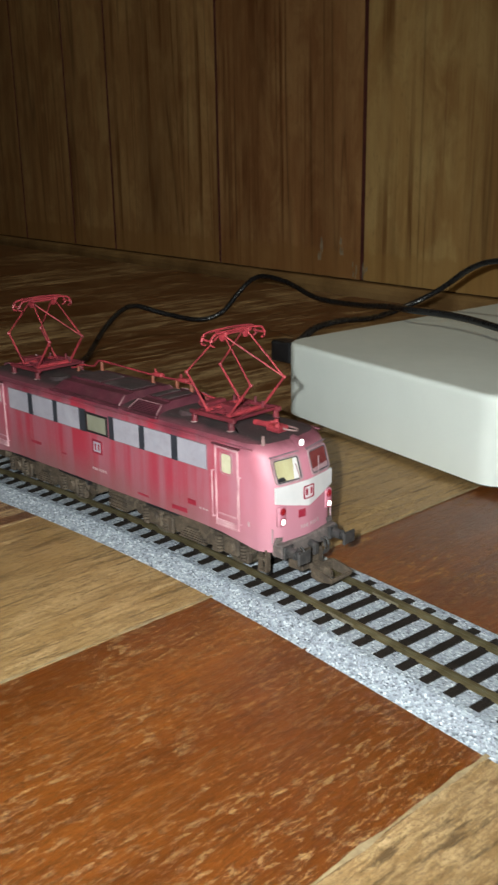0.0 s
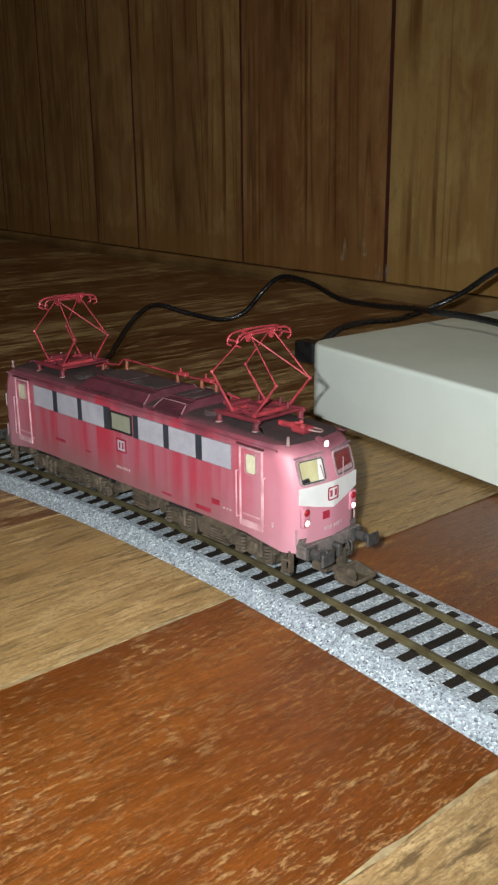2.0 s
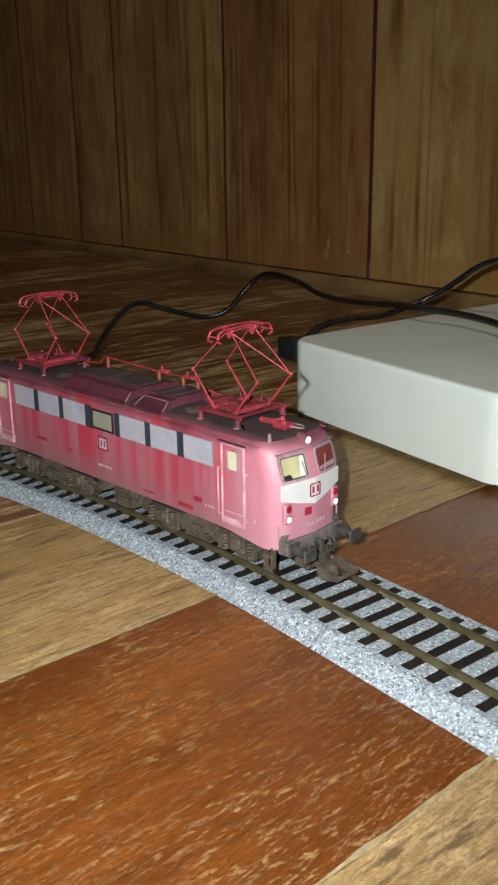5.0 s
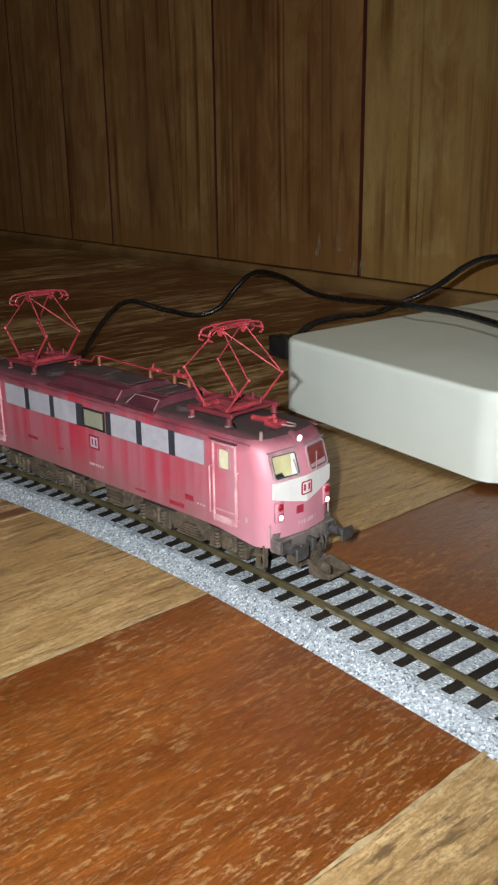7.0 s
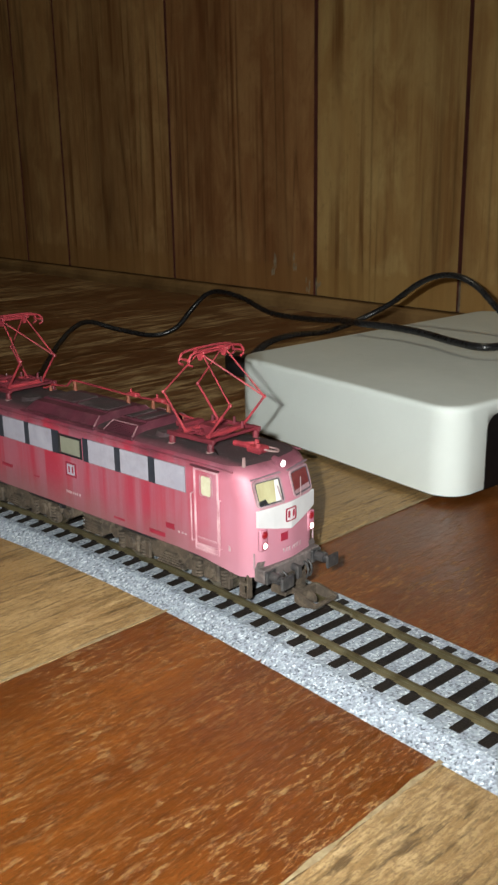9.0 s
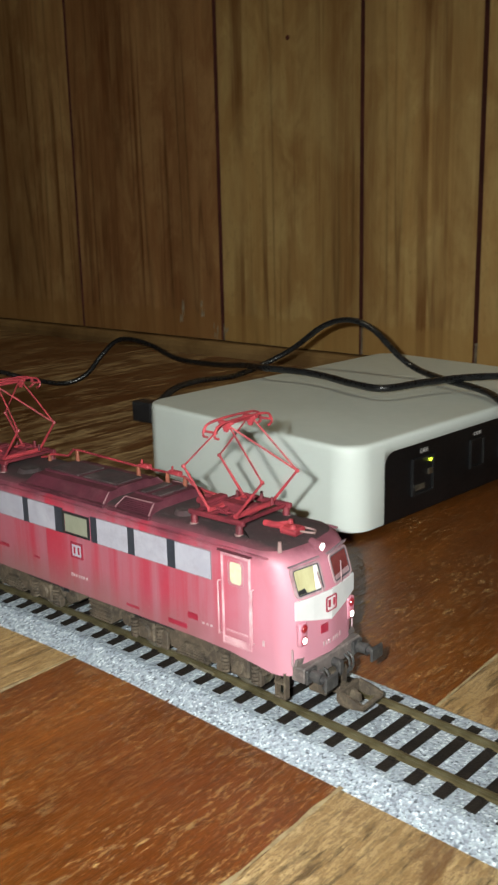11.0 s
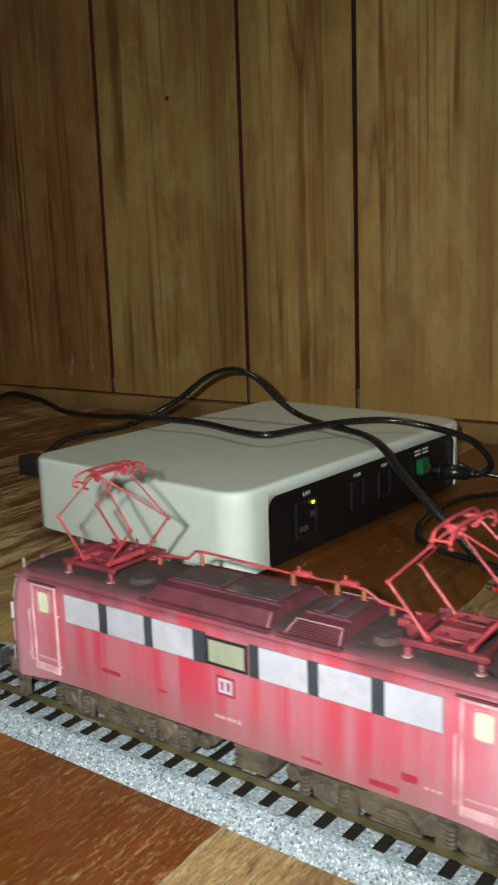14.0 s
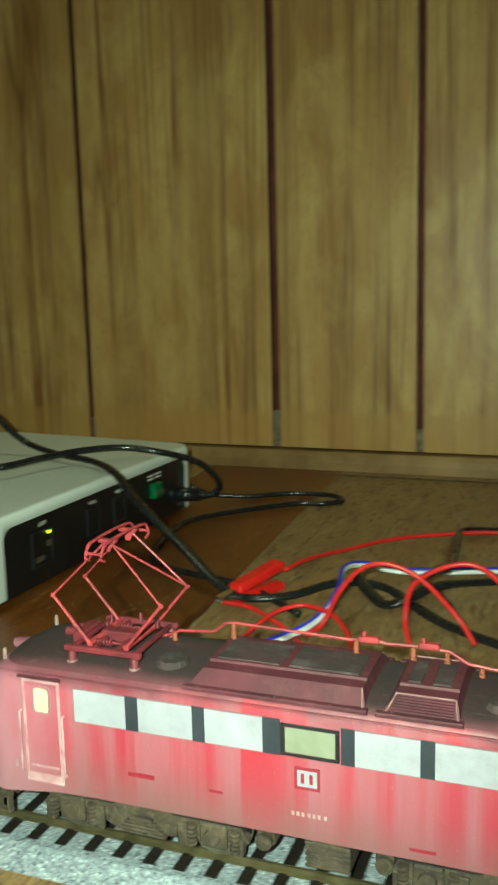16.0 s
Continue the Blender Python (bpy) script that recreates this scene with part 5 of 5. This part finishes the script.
# ---- cables and wires ----
def cable(name, points, r, material, label, category="cable", flat=None, group="", parent=None, steps=8):
    bm = bmesh.new()
    sweep(bm, spline(points, steps), r, flat, 10)
    ob = part(name, bm, material, parent, "", True)
    return tagged(ob, label, category, group) if not parent else ob


def build_cables():
    # supply cord: behind the locomotive, over the box's lid to the power socket
    A = [(-0.410, -0.330, 0.0022), (-0.4322, -0.300, 0.0022), (-0.4468, -0.285, 0.0049), (-0.4647, -0.262, 0.0139), (-0.4739, -0.242, 0.0224), (-0.4774, -0.225, 0.0242), (-0.4683, -0.205, 0.0169), (-0.4576, -0.180, 0.0104), (-0.4479, -0.165, 0.0155), (-0.4428, -0.152, 0.0295),
         (-0.4343, -0.145, 0.0400), (-0.4205, -0.143, 0.0434), (-0.3915, -0.147, 0.0412), (-0.3498, -0.160, 0.0356), (-0.2972, -0.178, 0.0383), (-0.2500, -0.2000, 0.0445), (-0.2235, -0.2167, 0.0475), (-0.1993, -0.2161, 0.0475),
         (-0.1779, -0.2205, 0.0472), (-0.1538, -0.2304, 0.0470), (-0.1333, -0.2332, 0.0470), (-0.1229, -0.2091, 0.0475), (-0.1103, -0.1869, 0.0480), (-0.0936, -0.1705, 0.0475), (-0.0733, -0.1640, 0.0445), (-0.0560, -0.1500, 0.0370), (-0.0480, -0.1400, 0.0270), (-0.0475, -0.1320, 0.0180), (-0.0530, -0.1315, 0.0130), (-0.0575, -0.1328, 0.0126)]
    supply = cable("supply_cord", A, 0.0019, M_WIRE, "black flexible supply cord draped over the white box", flat=0.0019)
    # thick cord in a high arch over the box
    B = [(-0.238, -0.292, 0.036), (-0.2440, -0.272, 0.0415), (-0.247, -0.248, 0.0425), (-0.252, -0.215, 0.0395), (-0.2555, -0.185, 0.041), (-0.2399, -0.17, 0.0515), (-0.2189, -0.17, 0.0655), (-0.2046, -0.17, 0.0714), (-0.1909, -0.17, 0.0719), (-0.1777, -0.17, 0.0664), (-0.1625, -0.17, 0.0538), (-0.150, -0.1705, 0.0470), (-0.1249, -0.1847, 0.0452), (-0.0947, -0.2000, 0.0445),
         (-0.0738, -0.2190, 0.0425), (-0.0565, -0.2360, 0.0350), (-0.0370, -0.2510, 0.0260), (-0.0200, -0.2610, 0.0170), (-0.0060, -0.2690, 0.0085), (0.0060, -0.2760, 0.0040), (0.018, -0.2804, 0.0040), (0.0338, -0.2738, 0.0045), (0.0504, -0.2576, 0.006), (0.0708, -0.2593, 0.006), (0.0875, -0.2775, 0.004), (0.1024, -0.2937, 0.0035), (0.125, -0.310, 0.0035), (0.165, -0.330, 0.0035), (0.23, -0.335, 0.0035)]
    mains = cable("mains_cord", B, 0.0025, M_WIRE, "thick black flat cord arching over the white box", flat=0.0017)
    bm = bmesh.new()
    box(bm, -0.2470, -0.2325, -0.3015, -0.2915, 0.0285, 0.0395, 0.0012, 2)
    part("plug", bm, M_BLACK, mains, "square black plug")
    C = [(-0.0790, -0.1000, 0.0105), (-0.066, -0.0960, 0.0045), (-0.0431, -0.0882, 0.0022), (-0.0163, -0.0748, 0.0022), (0.008, -0.0755, 0.0022), (0.0190, -0.0870, 0.0022), (0.010, -0.0985, 0.0022), (-0.0094, -0.1030, 0.0022), (-0.0443, -0.1340, 0.0022), (-0.0600, -0.1600, 0.0022), (-0.0590, -0.2000, 0.0022), (-0.0500, -0.2300, 0.0022), (-0.0321, -0.2450, 0.0022), (-0.0100, -0.2530, 0.0022), (0.012, -0.2630, 0.0022), (0.040, -0.290, 0.0022)]
    cable("thin_cord", C, 0.0016, M_WIRE, "thin black cord looping on the floorboards")
    bm = bmesh.new()
    rod(bm, (-0.0765, -0.1370, 0.0135), (-0.0600, -0.1333, 0.0127), 0.0048, 0.0040, 14)
    rod(bm, (-0.0600, -0.1333, 0.0127), (-0.0550, -0.1320, 0.0125), 0.0032, 0.0022, 12)
    part("plug", bm, M_WIRE, supply, "round black power plug", True)
    D = [(0.0575, -0.2520, 0.0085), (0.0640, -0.2640, 0.006), (0.0740, -0.2760, 0.004), (0.0840, -0.2740, 0.0075), (0.0950, -0.2620, 0.0095), (0.1182, -0.2408, 0.006), (0.16, -0.22, 0.004), (0.23, -0.20, 0.004)]
    cable("flat_lead", D, 0.0030, M_WIRE, "black flat twin lead lying on the floorboards", flat=0.0016)
    E = [(0.23, -0.105, 0.003), (0.16, -0.130, 0.003), (0.1151, -0.1421, 0.003), (0.0985, -0.1470, 0.0035), (0.0950, -0.1620, 0.003), (0.0955, -0.2050, 0.003), (0.0930, -0.2400, 0.010), (0.0860, -0.2660, 0.012)]
    cable("black_strap", E, 0.0024, M_WIRE, "black flat strap sharply bent on the floorboards", flat=0.0012)
    # red test lead with its clip
    lead = thing("test_lead", "red test lead with crocodile clip on the floorboards", "test lead")
    wire = [(0.0235, -0.2500, 0.0075), (0.0300, -0.2290, 0.007), (0.0397, -0.2039, 0.004), (0.0635, -0.1719, 0.003), (0.0917, -0.1560, 0.003), (0.1200, -0.1480, 0.003), (0.22, -0.135, 0.003)]
    cable("wire", wire, 0.0011, M_REDWIRE, "", parent=lead)
    u = Vector((0.0200, 0.0400, 0.0)).normalized()
    v = Vector((u.y, -u.x, 0))
    c0 = Vector((0.0040, -0.2870, 0.0042))
    bm = bmesh.new()
    m = Matrix((( u.x, v.x, 0, c0.x), (u.y, v.y, 0, c0.y), (0, 0, 1, c0.z), (0, 0, 0, 1)))
    for z, tilt in ((0.0022, 9), (-0.0012, -4)):
        mm = m @ pose(0.010, 0, z, 0, -tilt, 0)
        box(bm, 0.0, 0.030, -0.0040, 0.0040, -0.0024, 0.0024, 0.0018, 3, mm)
    part("clip_sleeve", bm, M_REDSLEEVE, lead, "red plastic clip sleeve")
    bm = bmesh.new()
    for z, tilt in ((0.0012, 7), (-0.0008, -3)):
        box(bm, 0.0, 0.013, -0.0018, 0.0018, -0.0004, 0.0004, 0.0002, 1, m @ pose(0.0, 0, z, 0, -tilt, 0))
    for k in range(4):
        box(bm, 0.001 + k * 0.002, 0.002 + k * 0.002, -0.0016, 0.0016, -0.001, 0.0014, 0, 1, m)
    part("clip_jaws", bm, M_CHROME, lead, "shiny metal clip jaws")
    reds = [
        [(0.0040, -0.2850, 0.003), (0.0186, -0.2911, 0.004), (0.0300, -0.3000, 0.0035), (0.0420, -0.3110, 0.002), (0.055, -0.330, 0.0015)],
        [(0.0250, -0.3180, 0.0018), (0.0292, -0.3105, 0.005), (0.0342, -0.2990, 0.0065), (0.0436, -0.2935, 0.0075), (0.0560, -0.3000, 0.007), (0.0640, -0.3110, 0.005), (0.070, -0.325, 0.002)],
        [(0.0480, -0.3100, 0.0015), (0.0530, -0.3020, 0.004), (0.059, -0.30, 0.0163), (0.0681, -0.30, 0.0267), (0.0791, -0.30, 0.0293), (0.0921, -0.30, 0.0234), (0.105, -0.30, 0.0100), (0.1120, -0.305, 0.0015)],
        [(0.0880, -0.310, 0.0015), (0.0855, -0.302, 0.0080), (0.0878, -0.30, 0.0208), (0.0984, -0.30, 0.0288), (0.1109, -0.30, 0.031), (0.1220, -0.30, 0.0235), (0.133, -0.302, 0.010), (0.140, -0.305, 0.0015)],
    ]
    for pts in reds:
        cable("red_wire", pts, 0.0010, M_REDWIRE, "red insulated wire curling over the floorboards", "wire", group="red wires")
    pair = thing("twin_wire", "blue and white twin wire lying on the floorboards", "wire")
    P = [(0.0100, -0.3560, 0.0035), (0.0210, -0.3440, 0.0035), (0.0400, -0.3180, 0.0035), (0.0500, -0.2990, 0.0050), (0.0540, -0.2780, 0.0095), (0.0510, -0.2480, 0.0100), (0.0570, -0.2330, 0.0080), (0.0773, -0.2330, 0.006), (0.1175, -0.2201, 0.005), (0.17, -0.21, 0.004), (0.23, -0.23, 0.004)]
    Q = [(0.0100, -0.3560, 0.0035), (0.0085, -0.3625, 0.0040), (0.0160, -0.3680, 0.0055), (0.0260, -0.3740, 0.0045), (0.0400, -0.3760, 0.0030), (0.0600, -0.3700, 0.0025)]
    full = list(reversed(Q)) + P[1:]
    cable("blue_wire", full, 0.0011, M_BLUE, "", parent=pair)
    cable("white_wire", [(x + 0.0006, y - 0.0020, z - 0.0006) for x, y, z in full], 0.0011, M_WHITEWIRE, "", parent=pair)


build_room()
build_track("track_curve", -0.62, 0.0, "curved model railway track on grey ballast bed")
build_track("track_straight", 0.0, 0.46, "straight model railway track on grey ballast bed")
control_box = build_box()
locomotive, wheelsets = build_loco()
build_cables()
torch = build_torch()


# ---- what moves ----
# seconds and the locomotive's way along the track, from the joint
LOCO_RUN = [(0.0, -0.1090), (4.0, -0.1090), (8.0, -0.1090), (8.3, -0.1085), (8.8, -0.1010), (9.4, -0.0870), (10.0, -0.0705), (10.5, -0.0572), (11.0, -0.0438), (11.5, -0.0300), (12.0, -0.0136), (12.5, 0.0034), (13.0, 0.0212), (13.5, 0.0398), (14.0, 0.0594), (14.5, 0.0808), (15.0, 0.1024), (15.5, 0.1254), (16.0, 0.1476)]


def loco_pose(s, half=0.0424):
    ax, ay, _ = on_track(s - half)
    bx, by, _ = on_track(s + half)
    return pose((ax + bx) / 2, (ay + by) / 2, RAIL_TOP, 0, 0, math.degrees(math.atan2(by - ay, bx - ax)))


def way_at(t):
    for (t0, s0), (t1, s1) in zip(LOCO_RUN, LOCO_RUN[1:]):
        if t <= t1:
            return s0 + (s1 - s0) * (t - t0) / (t1 - t0)
    return LOCO_RUN[-1][1]


def motions():
    walk(locomotive, [(t, loco_pose(s)) for t, s in LOCO_RUN])
    start = LOCO_RUN[0][1]
    times = [0.0, 8.0] + [8.0 + 0.2 * k for k in range(1, 41)]
    for ws in wheelsets:
        at = ws.matrix_basis.translation.copy()
        walk(ws, [(t, pose(at.x, at.y, at.z, 0, math.degrees((way_at(t) - start) / (WHEEL_R * MM)), 0)) for t in times])
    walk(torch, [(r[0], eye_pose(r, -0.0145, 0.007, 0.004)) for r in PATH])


motions()
